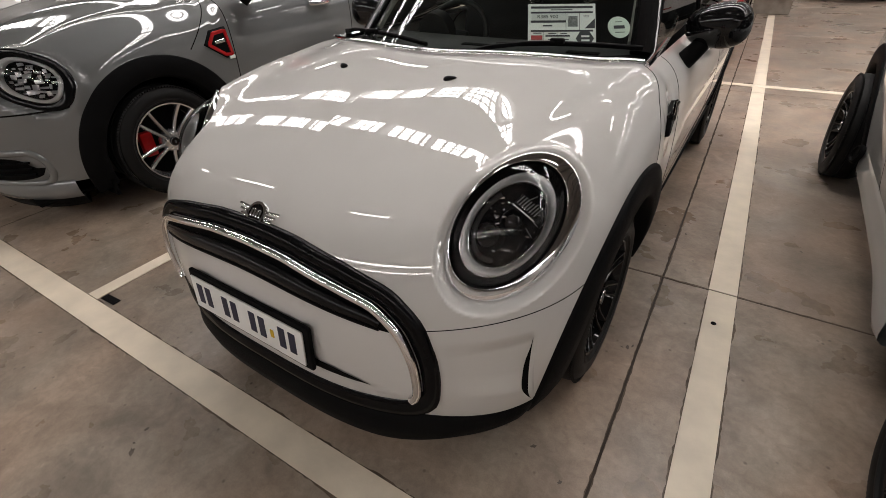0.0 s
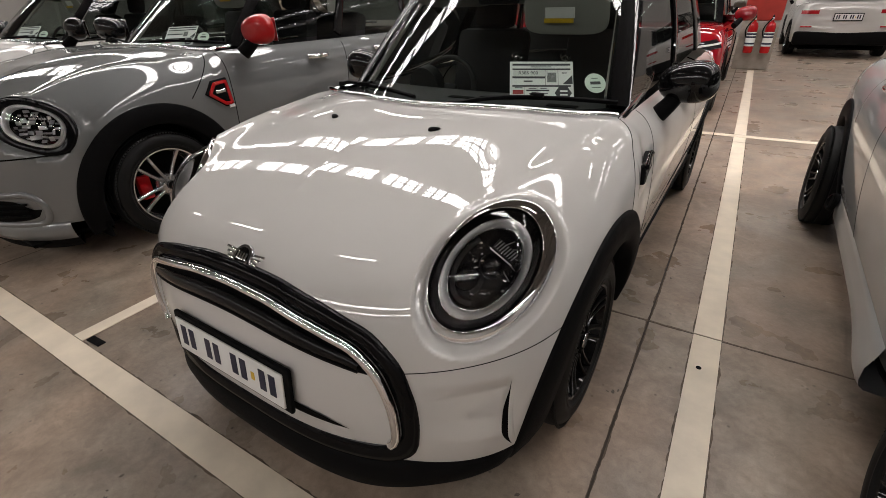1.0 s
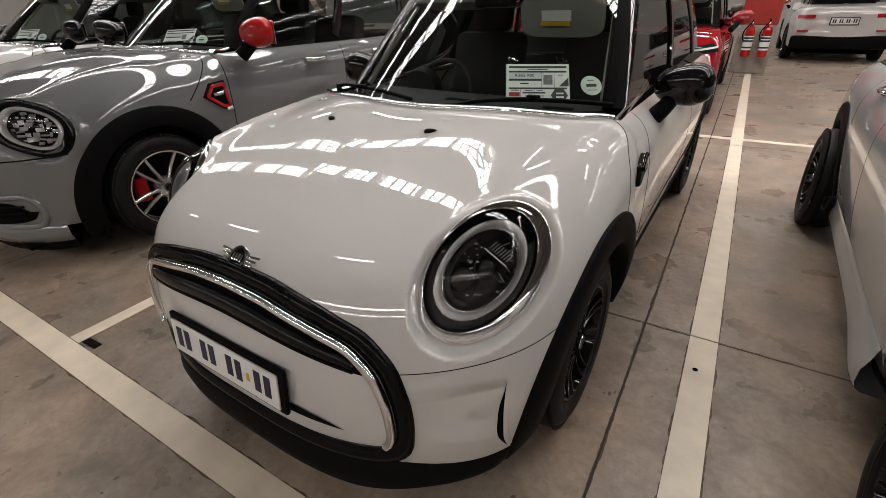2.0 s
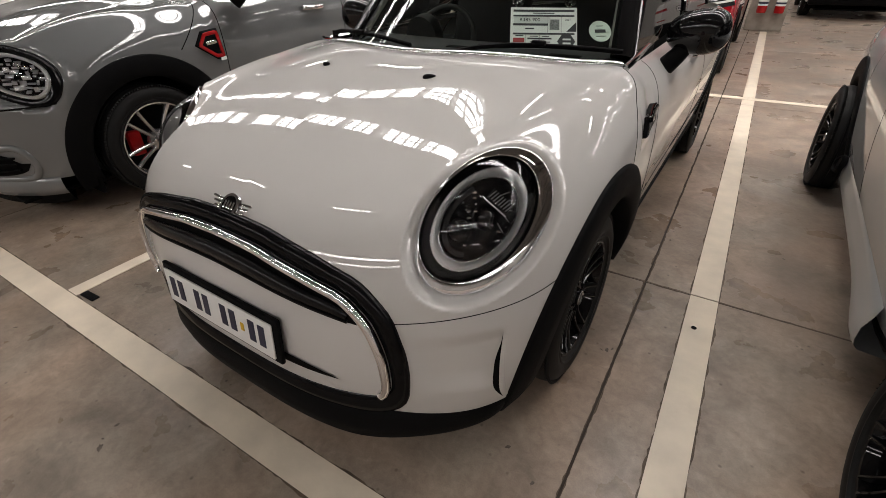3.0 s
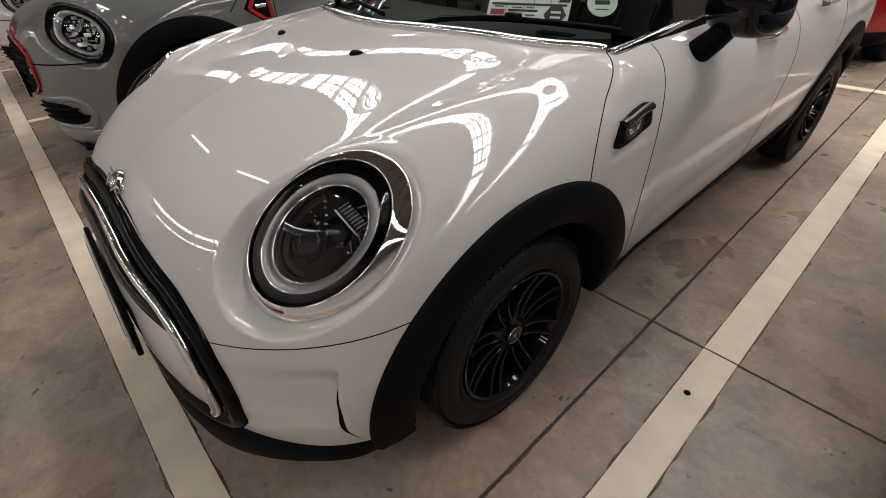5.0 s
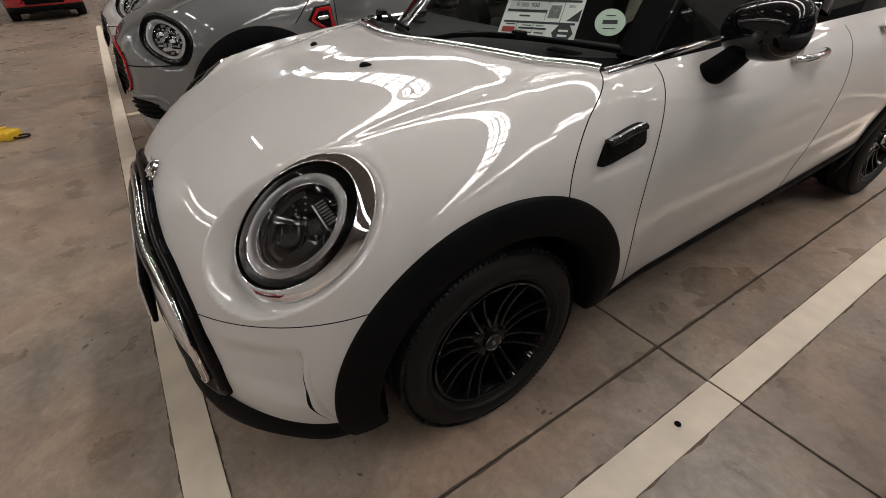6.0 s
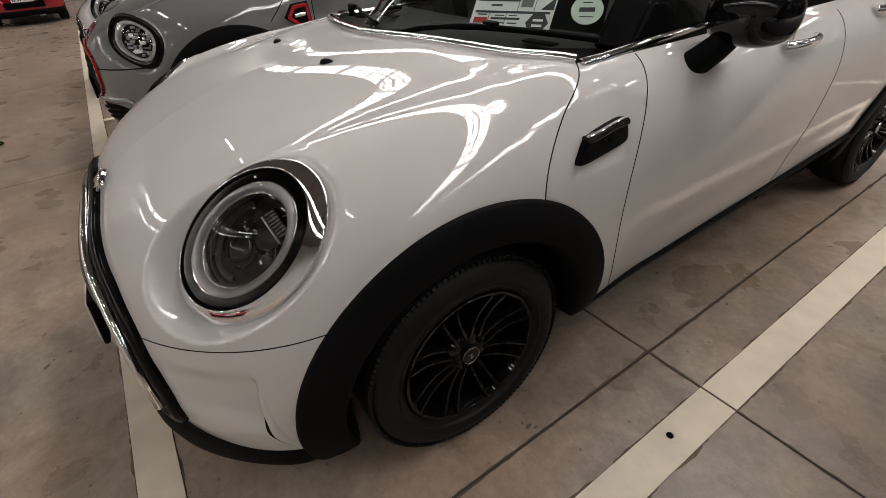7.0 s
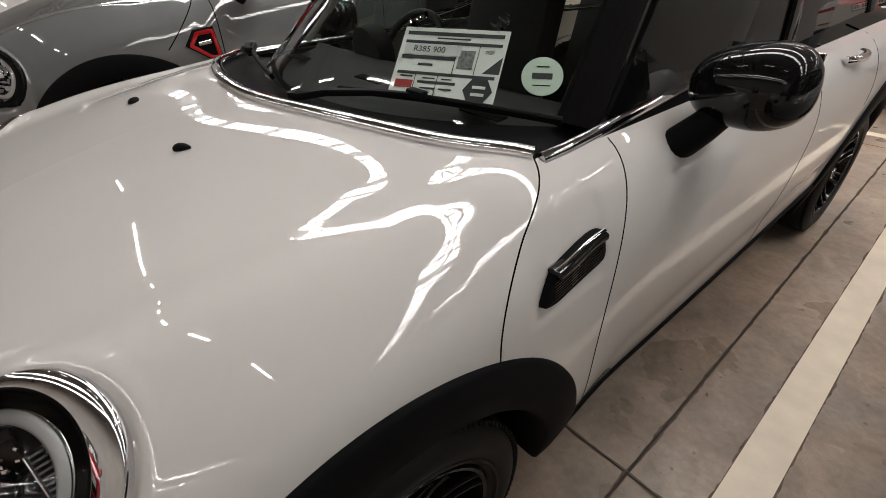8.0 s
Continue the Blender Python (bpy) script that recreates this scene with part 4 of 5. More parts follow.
def price_sheet(car_m, pane, x, f, spin=0, detail=True):
    """A printed price sheet hung inside a windscreen on two suction cups, and its round licence disc beside it."""
    m = car_m @ on_glass(pane, x, f) @ pose(0, .085, -.014, 0, 0, spin) @ Matrix.Scale(.80, 4)
    t = thing("price_sheet", m, "white printed price sheet hung inside the windscreen", "sign", "price sheets")
    part("sheet", box((.297, .21, .002)), PAPER, t, smooth=False)
    def field(u0, u1, v0, v1, mat, name="printed_bar"):
        part(name, box(((u1 - u0) * .297, (v1 - v0) * .21, .001), pose(((u0 + u1) / 2 - .5) * .297, (.5 - (v0 + v1) / 2) * .21, .002)), mat, t, smooth=False)
    bars = [(.04, .96, .06, .11), (.04, .96, .19, .23), (.04, .56, .40, .45), (.04, .96, .63, .67), (.26, .62, .75, .785)]
    fine = [(.34, .66, .138, .155), (.22, .36, .51, .54), (.08, .2, .69, .71), (.30, .42, .705, .72), (.48, .58, .705, .72), (.30, .44, .84, .86), (.48, .60, .84, .86), (.30, .40, .90, .915),
            (.225, .23, .67, .94), (.44, .445, .67, .94), (.56, .565, .23, .63), (.76, .765, .23, .63)]
    for u0, u1, v0, v1 in bars + fine if detail else bars:
        field(u0, u1, v0, v1, INK)
    field(.045, .215, .755, .86, INKRED, "printed_field")
    field(.05, .60, .245, .39, PRINTGREY, "printed_field")
    if detail:
        text(t, "R385 900", pose(-.062, .039, .0028), .024, INK)
        text(t, "2021", pose(.108, .040, .002), .013, INK)
    field(.59, .735, .30, .55, PRINTMID, "printed_square")
    bm = bmesh.new()
    bmesh.ops.create_circle(bm, cap_ends=True, segments=6, radius=.040, matrix=pose(.100, -.070, .0025) @ pose(0, 0, 0, 0, 0, 30) @ Matrix.Diagonal((1, 1, 1, 1)))
    part("printed_shape", bm, INK, t, "dark hexagon mark with two pale bars", smooth=False)
    for by in (-.060, -.080):
        part("printed_bar", box((.035, .008, .001), pose(.102, by, .0032)), PAPER, t, smooth=False)
    bm = bmesh.new()
    bm.faces.new([bm.verts.new(v) for v in ((.10, -.02, .002), (.145, -.02, .002), (.145, .03, .002))])
    part("printed_shape", bm, INK, t, smooth=False)
    for s in (-1, 1):
        part("suction_cup", lathe([(.004, .012), (.008, .010), (.014, .004), (.026, .010), (.027, .012)], 20, pose(.115 * s, .128, -.004)), LENS, t, "clear suction cup")
        part("sheet_clip", rod((.115 * s, .10, 0), (.115 * s, .122, 0), .003, .003, 6), LENS, t)
    d = thing("licence_disc", car_m @ on_glass(pane, x + .172, f + .02) @ pose(0, .05, -.006), "round pale green licence disc stuck to the glass", "sticker", "licence discs")
    part("disc_sheet", rod((0, 0, -.001), (0, 0, .001), .041, .041, 36), MINT, d, smooth=False)
    for by, bw, bh in ((0, .040, .012), (.02, .025, .002), (-.02, .035, .002)):
        part("printed_bar", box((bw, bh, .0008), pose(0, by, .0016)), INK if bh > .01 else TRIM, d, smooth=False)
    return t


def hatchback(name, label, m, mat, sh, res=(220, 200), face=True):
    """A small round-eyed five-door hatchback."""
    car = thing(name, m, label, "car", "parked cars")
    cut, door, door2, door3, low = cut_line, door_line, rear_door_line, quarter_line, bumper_line
    body(car, sh, mat, res, [
        ("bonnet", lambda x, y, z: (y < cut(z)) & (z > low(y)), True, ""),
        ("front_bumper", lambda x, y, z: (y < -.2) & (z <= low(y)), True, ""),
        ("front_side_panel", lambda x, y, z: (y < door(z)), False, ""),
        ("front_door", lambda x, y, z: (y < door2(z)), False, ""),
        ("rear_door", lambda x, y, z: (y < door3(z)), False, ""),
        ("rear_quarter", lambda x, y, z: y > 0, True, "")])
    for s in (1, -1):
        seam("panel_gap", sh.line(cut, 17.3, 36.2, 32, s), car, shell=sh)
        seam("panel_gap", sh.line(door, -14, 35, 40, s), car, shell=sh)
        seam("panel_gap", sh.line(door2, -14, 33, 40, s), car, shell=sh)
        zz = np.linspace(.70, .96, 12)
        seam("panel_gap", sh.side(door3(zz), zz, 0, s), car, shell=sh)
        # bumper gap follows the front corner
        al = np.linspace(math.atan2(.5, .66), math.atan2(.80, .33), 30)
        Q = sh.cast(np.stack([0 * al, 0 * al, 0 * al + .58], -1), np.stack([np.sin(al), -np.cos(al), 0 * al], -1))
        for _ in range(3):
            o = np.stack([0 * al, 0 * al, low(Q[:, 1])], -1)
            Q = sh.cast(o, np.stack([np.sin(al), -np.cos(al), 0 * al], -1))
        seam("panel_gap", mirrored(Q, s), car, .0022, shell=sh)
        headlight(car, sh.lamp, s)
        arch_cladding(car, sh, 0, s, True, -24, 187)
        arch_cladding(car, sh, sh.base, s, False, -8, 188)
        for y0 in (0, sh.base):
            mm = pose((sh.side_x - (0 if y0 else sh.front_in)) * s, y0, sh.axle, 0, 90 * s, 0) @ pose(0, 0, 0, 0, 0, 20)
            wheel(car, mm, sh.radius, RIMBLACK, 8, .115)
        # sill
        yy = np.linspace(.45, sh.base - .45, 24)
        prof = [(.258, -.004), (.256, .008), (.243, .010), (.205, .002), (.178, -.06)]
        P = np.stack([sh.side(yy, z + sh.sillrise * np.maximum(0, yy - .5) * (z > .1)) + np.array((o, 0, 0)) for z, o in prof], 1)
        band("sill_trim", mirrored(P, s), TRIM, car, "matt black sill strip" if s == 1 else "")
        mirror(car, (.835, .845, 1.014), s, BLACKGLOSS, (.108, .095, .09))
        # door handles
        for yh, zh in ((1.27, .882), (1.93, .905)):
            q = sh.side(np.linspace(yh - .10, yh + .10, 9), zh, 0, s)
            q[:, 0] += s * (.010 + .026 * np.sin(np.linspace(0, math.pi, 9)) ** .6)
            part("door_handle", sweep([tuple(v) for v in q], oval(.012, .014, 12, 2.5), (s, 0, 0)), CHROME, car, "polished chrome door handle" if s == 1 else "")
        # side scuttle
        ang = np.linspace(0, math.tau, 40, endpoint=False)[:, None]
        rad = np.array((1.0, .985, .93, .6, .02))[None]
        cu, cv = np.cos(ang), np.sin(ang)
        cu, cv = np.sign(cu) * np.abs(cu) ** .42 * rad, np.sign(cv) * np.abs(cv) ** .42 * rad
        yb, zb = .374 + .088 * cu + .010 * cv * (1 - cu), .801 + .006 * cu + .033 * cv
        o = np.array((.001, .011, .014, .014, .014))[None] + 0 * yb
        Pq = sh.side(yb, zb)
        Pq = Pq + o[..., None] * sh.normal(Pq)
        sc = band("side_scuttle", mirrored(Pq, s), TRIM, car, "black ribbed indicator trim" if s == 1 else "", wrap=True)
        for i in range(7):
            q = sh.side(np.linspace(.300, .448, 6), np.linspace(.776, .784, 6) + .0048 * i, .0145, s)
            part("rib", sweep([tuple(w_) for w_ in q], oval(.0016, .001, 6), (s, 0, 0)), BLACKGLOSS, sc)
        q = sh.side(np.linspace(.305, .450, 8), np.linspace(.819, .826, 8), .013, s)
        part("indicator", sweep([tuple(w_) for w_ in q], oval(.0085, .014, 14, 3), (s, 0, 0)), BLACKGLOSS, sc, "gloss black upper bar")
        # highlight along the gloss bar's top, built as a thin chrome strip
        q = sh.side(np.linspace(.303, .452, 8), np.linspace(.8265, .8335, 8), .018, s)
        part("indicator_highlight", sweep([tuple(w_) for w_ in q], oval(.0016, .004, 8, 3), (s, 0, 0)), CHROME, sc, "thin chrome strip standing in for the highlight on the upper edge")
        # slit in the bumper
        zz = np.linspace(.258, .508, 20)
        bow = np.sin(np.linspace(0, math.pi, 20)) ** 1.2
        edge = .729 + 0 * zz
        a = sh.face(edge, zz, .002)
        c = sh.face(edge - .016 * bow, zz, .002)
        band("bumper_slit", mirrored(np.stack([a, (a + c) / 2, c], 1), s), GAP, car, "narrow black air slit" if s == 1 else "")
        tipf = a + np.stack([.002 * bow, -.012 * bow, 0 * bow], -1)
        back = sh.face(edge + .010, zz, -.001)
        band("bumper_fin", mirrored(np.stack([a - (0, -.004, 0), tipf, tipf + np.array((.002, .0015, 0)), (tipf + back) / 2 + np.array((.0025, 0, 0)), back], 1), s), mat, car)
        # washer jets
        j = sh.top(.221, -.042, .006)
        bm = bmesh.new()
        bmesh.ops.create_uvsphere(bm, u_segments=20, v_segments=12, radius=1)
        for v in bm.verts:
            taper = 1 - .45 * v.co.y
            v.co = (v.co.x * .0115 * taper, v.co.y * .021, max(v.co.z, -.4) * .0085 * taper)
        bm.transform(Matrix.Translation((j[0] * s, j[1], j[2] - .005)) @ pose(0, 0, 0, 8, 0, -62 * s))
        part("washer_jet", bm, TRIM, car)
    # added dark boards, not car parts: shade the floor and close the arch gap
    part("floor_shade_board", box((1.04, .30, .02), pose(0, -.36, .155), .004), GAP, car, smooth=False)
    for s in (1, -1):
        part("arch_shade_board", box((.30, .03, .20), pose(.58 * s, -.335, .265), .004), GAP, car, smooth=False)
    # front lip
    al = np.linspace(-1, 1, 90) * math.atan2(.76, .40)
    prof = [(.268, -.004), (.262, .012), (.24, .024), (.20, .042), (.155, .050), (.13, .036), (.125, -.12)]
    P = []
    for z, o in prof:
        q = sh.cast(np.stack([0 * al, 0 * al, z - (.028 * ramp(np.abs(al) / al.max(), .5, .85) if z > .2 else 0 * al)], -1), np.stack([np.sin(al), -np.cos(al), 0 * al], -1))
        nn = sh.normal(q) * (1, 1, 0)
        o = o * (1 - .72 * ramp(np.abs(al) / al.max(), .45, .85) - .28 * ramp(np.abs(al) / al.max(), .88, 1.0))[:, None] if o > 0 else o
        P.append(q + o * nn / np.linalg.norm(nn, axis=-1, keepdims=True))
    band("front_lip", np.stack(P, 1), TRIM, car, "matt black plastic front lip")
    if face:
        grille(car, sh, mat)
    chrome_cowl(car, sh, CHROME)
    pane = greenhouse(car, sh, 1.43, sh.header, sh.tail - .45, BLACKGLOSS, BLACKGLOSS)
    wipers(car, sh)
    interior(car, sh, 1.43)
    return car, pane


def grille_outline(n, grow=0.0):
    """Half of the grille's rounded outline, from the top middle to the bottom middle: x, z."""
    t = np.linspace(0, 1, n)
    ctrl = np.array([(0, .712), (.16, .708), (.32, .688), (.45, .655), (.525, .585), (.556, .49), (.563, .40), (.553, .305), (.49, .265), (.3, .260), (0, .260)])
    deep = 1.7 if grow < -.02 else 1
    ctrl = ctrl + grow * np.array([(0, 1), (.1, 1), (.3, 1), (.7, .8), (1, .45), (1, .1), (1, -.2), (.9, -.9), (.2, -deep), (0, -deep), (0, -deep)])
    d = np.concatenate([[0], np.cumsum(np.hypot(*np.diff(ctrl, axis=0).T))])
    d /= d[-1]
    # smooth the corner points
    fine = np.linspace(0, 1, 400)
    x, z = np.interp(fine, d, ctrl[:, 0]), np.interp(fine, d, ctrl[:, 1])
    ker = np.hanning(41)
    ker /= ker.sum()
    xp = np.concatenate([-x[20:0:-1], x, -x[-2:-22:-1]])
    zp = np.concatenate([z[20:0:-1], z, z[-2:-22:-1]])
    x, z = np.convolve(xp, ker, "valid"), np.convolve(zp, ker, "valid")
    return np.interp(t, fine, x), np.interp(t, fine, z)


def grille(car, sh, mat):
    def closed(grow, n=60):
        x, z = grille_outline(n, grow)
        return np.concatenate([x, -x[-2:0:-1]]), np.concatenate([z, z[-2:0:-1]])
    # black surround, a broad rounded band
    rows = []
    for g, o in ((.004, -.004), (.001, .009), (-.003, .014), (-.012, .017), (-.022, .015), (-.028, .010), (-.034, .008), (-.037, -.004)):
        x, z = closed(g)
        rows.append(sh.face(x, z, o))
    band("grille_surround", np.stack(rows, 1), GRILLEBLACK, car, "gloss black grille surround", wrap=True)
    # chrome strip from corner to corner over the top
    x, z = grille_outline(60, -.046)
    keep = np.arange(60) < 36
    x, z = x[keep], z[keep]
    x, z = np.concatenate([-x[:0:-1], x]), np.concatenate([z[:0:-1], z])
    Q = sh.face(x, z, .012)
    part("grille_strip", sweep([tuple(q) for q in Q], oval(.012, .013, 12, 2.5), [tuple(v) for v in sh.normal(Q)]), CHROME, car, "bright chrome grille strip")
    # dark slot below the strip
    xs = np.linspace(-.455, .455, 41)
    tx, tz = grille_outline(200, -.053)
    up = np.interp(np.abs(xs), tx[:90], tz[:90])
    lo = .592 - .036 * (np.abs(xs) / .455) ** 2
    g = np.linspace(0, 1, 6)[:, None]
    P = sh.face(xs + 0 * g, lo * (1 - g) + up * g, .004 + 0 * xs * g)
    slot = band("grille_slot", P.transpose(1, 0, 2), GAP, car, "black recessed grille slot")
    Q = sh.face(xs[1:-1], (lo * .52 + up * .48)[1:-1], .006)
    part("grille_bar", sweep([tuple(q) for q in Q], oval(.021, .017, 14, 2.4), [tuple(v) for v in sh.normal(Q)], scale=lambda f: 1 - .5 * abs(2 * f - 1) ** 3), SATIN, slot, "broad satin black grille bar")
    Q = sh.face(xs[1:-1], (lo * .9 + up * .1)[1:-1], .005)
    part("grille_bar", sweep([tuple(q) for q in Q], oval(.005, .006, 6, 3), [tuple(v) for v in sh.normal(Q)]), TRIM, slot)
    # lower slot under the plate
    xs = np.linspace(-.40, .40, 41)
    lo = .376 + .016 * (1 - np.abs(xs) / .40)
    P = sh.face(xs + 0 * g, lo + .036 * (1 - (np.abs(xs) / .40) ** 4) * g, .004 + 0 * xs * g)
    band("lower_slot", P.transpose(1, 0, 2), GAP, car, "black lower air slot")
    # badge
    e = new("bonnet_badge")
    e.empty_display_size = .03
    e.parent = car
    c = sh.top(0, -.654)
    nrm = Vector(sh.normal(c))
    e.matrix_basis = Matrix.Translation(Vector(c) + nrm * .004) @ pose(0, 0, 0, math.degrees(math.atan2(-nrm.y, nrm.z)), 0, 0) @ Matrix.Scale(1.2, 4)
    part("badge_disc", lathe([(.001, .006), (.022, .005), (.024, .0), (.024, -.004)], 32), BLACKGLOSS, e)
    part("badge_ring", lathe([(.022, .0), (.022, .007), (.028, .007), (.030, 0)], 32), CHROME, e)
    for s in (1, -1):
        for i in range(3):
            part("badge_wing", box((.042 - .008 * i, .006, .004), pose((.045 - .004 * i) * s, .011 - .010 * i, .002, 0, 0, 4 * s), .001), CHROME, e)
    for i in range(4):
        part("badge_letter", box((.005, .018, .003), pose(-.0135 + .009 * i, 0, .006), .0005), CHROME, e)
    plate(car, float(sh.face(0, .455)[1]) - .012, .459, w=.475, hgt=.108, tilt=-6)


BONNET = dict(k=.049, upper=-.099, crown=.441, crown2=-.178, drop=.2404, hoodpow=1.472, top_y=.177, top=.984, nose_drop=.319,
              valley=(.019, .553, .241, .332, .274, -.789, .349), ridge=(.0318, .681, .0883, .199, .827), recess=.021, door=(.71, .30, 1.0))
main_shell = Shell(lamp=HATCH_LAMP, lampreach=1.22, sillrise=.085, dip=.004, **BONNET)
main_car, main_pane = hatchback("hatchback_car", "white five-door hatchback with black arches and round headlights", pose(0, 0, 0), WHITE, main_shell)
price_sheet(Matrix(), main_pane, .408, .085, 0)


# ---- floor, stripes and building ----
JOINT = material("joint_dirt", (0.040, 0.029, 0.021), 0.9, vary=0.3, vary_scale=9)
STAIN = material("floor_stain", (0.10, 0.080, 0.062), 0.7, vary=0.3, vary_scale=60)


def stain(x, y, size, seed):
    """A small scuff on the slab, with a ragged outline."""
    rnd = random.Random(seed)
    n, turn = 22, rnd.random() * 6
    rim = [(size * (.45 + .75 * rnd.random()) * math.cos(math.tau * i / n), size * .5 * (.45 + .75 * rnd.random()) * math.sin(math.tau * i / n)) for i in range(n)]
    rim = [(a * math.cos(turn) - c * math.sin(turn), a * math.sin(turn) + c * math.cos(turn)) for a, c in rim]
    ob = link_mesh("floor_stain", [(x, y, .0042)] + [(x + a, y + c, .0040) for a, c in rim], [(0, i + 1, (i + 1) % n + 1) for i in range(n)], STAIN, smooth=False)
    tagged(ob, "small dark scuff on the concrete floor", "stain", "floor stains", "structure")


def floor_things():
    S = 3.44
    ground = link_mesh("ground", [(-40, -40, -.0024), (40, -40, -.0024), (40, 40, -.0024), (-40, 40, -.0024)], [(0, 1, 2, 3)], JOINT, smooth=False)
    tagged(ground, "brown dirt filling the joints between floor slabs", "ground", kind="structure")
    fl = thing("floor", GRID, "worn grey polished concrete floor with saw-cut joints", "floor", kind="structure")
    gap = .0034
    bm = box((S - 2.6 * gap, S - 2.2 * gap, .03), pose(0, 0, -.015), .0018)
    me = bpy.data.meshes.new("slab")
    bm.to_mesh(me)
    bm.free()
    me.materials.append(CONCRETE)
    for i in range(-7, 7):
        for j in range(-5, 6):
            ob = new("slab", me)
            ob.parent = fl
            ob.location = (JX + S * (i + .5), JY + S * (j + .5), 0)
    return S


JX, JY = 0.918, 0.628          # a joint's place along the grid
SLAB = floor_things()


def cuts(a, c, j):
    """Splits a stretch at the floor's joints."""
    out, k = [], math.ceil((a - j) / SLAB)
    lo = a
    while j + SLAB * k < c:
        out.append((lo, j + SLAB * k - .004))
        lo = j + SLAB * k + .004
        k += 1
    return out + [(lo, c)]


def stripe(label, x0, x1, y0, y1):
    st = thing("floor_stripe", GRID, label, "stripe", "parking lines", "structure")
    for a, c in cuts(x0, x1, JX):
        for d, e in cuts(y0, y1, JY):
            part("stripe_piece", box((c - a, e - d, .003), pose((a + c) / 2, (d + e) / 2, .0016), 0), STRIPE, st, smooth=False)


DIRT = material("edge_dirt", (0.10, 0.072, 0.050), 0.85, vary=0.4, vary_scale=25)


def ragged(name, parent, a, c, side, low, high, z, seed, label=""):
    """A thin ragged film of dirt from a to c (along the grid), that spreads to one side by low to high metres."""
    a, c = Vector((*a, z)), Vector((*c, z))
    n = max(8, int((c - a).length / .018))
    out = Vector(side).to_3d()
    V = []
    for i in range(n + 1):
        p = a + (c - a) * (i / n)
        f = noise.noise((p * 9 + Vector((seed, 0, 0)))) + .6 * noise.noise(p * 55 + Vector((0, seed, 0)))
        V += [p, p + out * max(.0006, low + (high - low) * (.5 + f))]
    ob = link_mesh(name, V, [(2 * i, 2 * i + 2, 2 * i + 3, 2 * i + 1) for i in range(n)], DIRT, parent, label, smooth=False)
    return ob


def dirty_joints():
    t = thing("joint_line", GRID, "brown dirt and crumbled edges along the floor's joints", "joint", kind="structure")
    for k, (a, c, sd) in enumerate((((JX, -3.0), (JX, 6.0), (1, 0)), ((JX, -3.0), (JX, 6.0), (-1, 0)), ((-1.0, JY), (SIDE - .06, JY), (0, 1)), ((-1.0, JY), (SIDE - .06, JY), (0, -1)),
                                    ((SIDE + .06, JY), (3.6, JY), (0, 1)), ((SIDE + .06, JY), (3.6, JY), (0, -1)))):
        off = Vector(sd) * .0035
        ragged("crumbled_edge", t, Vector(a) + off, Vector(c) + off, sd, -.001, .0055, .0006, 3.7 * k)


SIDE = 1.159
dirty_joints()
edges = thing("stripe_dirt", GRID, "brown dirt gathered along the painted lines", "dirt", kind="structure")
ragged("dirt_film", edges, (-6, -.886), (JX - .004, -.886), (0, -1), .0, .009, .0005, 1)
ragged("dirt_film", edges, (-6, -.777), (JX - .004, -.777), (0, 1), .0, .010, .0005, 2)
ragged("dirt_film", edges, (SIDE - .054, -.77), (SIDE - .054, 4.2), (-1, 0), .0, .009, .0005, 3)
ragged("dirt_film", edges, (SIDE + .054, -.77), (SIDE + .054, 4.2), (1, 0), .0, .009, .0005, 4)
stripe("worn cream painted line along the bay's front", -12, 6, -.886, -.777)
for sx, wd in ((SIDE, .108), (SIDE - 2.465, .08), (SIDE - 4.93, .08), (SIDE - 7.395, .08), (SIDE + 2.465, .108)):
    stripe("worn cream painted line between two bays", sx - wd / 2, sx + wd / 2, -.773, 4.28)
    stripe("worn cream painted line between two bays", sx - wd / 2, sx + wd / 2, 4.385, 9.6)
stripe("thin cream painted cross line behind the bays", -12, 6, 4.285, 4.38)


def building():
    X, Y, T = 23.0, 18.0, .2
    for nm, size, at in (("wall_north", (2 * X, T, ROOF), (0, Y, ROOF / 2)), ("wall_south", (2 * X, T, ROOF), (0, -Y + 2, ROOF / 2)),
                         ("wall_east", (T, 2 * Y, ROOF), (X, 0, ROOF / 2)), ("wall_west", (T, 2 * Y, ROOF), (-X, 0, ROOF / 2))):
        tagged(part(nm, box(size, GRID @ pose(*at)), WALL, None, smooth=False), "plain grey painted warehouse wall", "wall", kind="structure")
    bm = bmesh.new()
    edges = [-Y] + [v for sy in SKY_Y for v in (sy - SKY_W / 2, sy + SKY_W / 2)] + [Y]
    for a, c in zip(edges[::2], edges[1::2]):
        box((2 * X, c - a, .1), GRID @ pose(0, (a + c) / 2, ROOF + .05), 0, bm)
    for sy in SKY_Y:
        for k in range(-85, 86):      # glazing bars
            box((.045, SKY_W, .02), GRID @ pose(k * .265, sy, ROOF + .085), 0, bm)
        for off, wd in ((-.18, .025), (0, .05), (.18, .025)):
            box((45, wd, .02), GRID @ pose(0, sy + off, ROOF + .06), 0, bm)
    for k in range(-20, 21):      # purlins
        box((.07, 2 * Y, .12), GRID @ pose(k * 1.06, 0, ROOF - .06), 0, bm)
    for k in range(-3, 4):
        box((.12, 2 * Y, .25), GRID @ pose(k * 5.4 + 1.2, 0, ROOF - .15), 0, bm)
    tagged(part("ceiling", bm, STEEL, None, smooth=False), "grey steel sheet roof with purlins and skylights", "ceiling", kind="structure")


building()


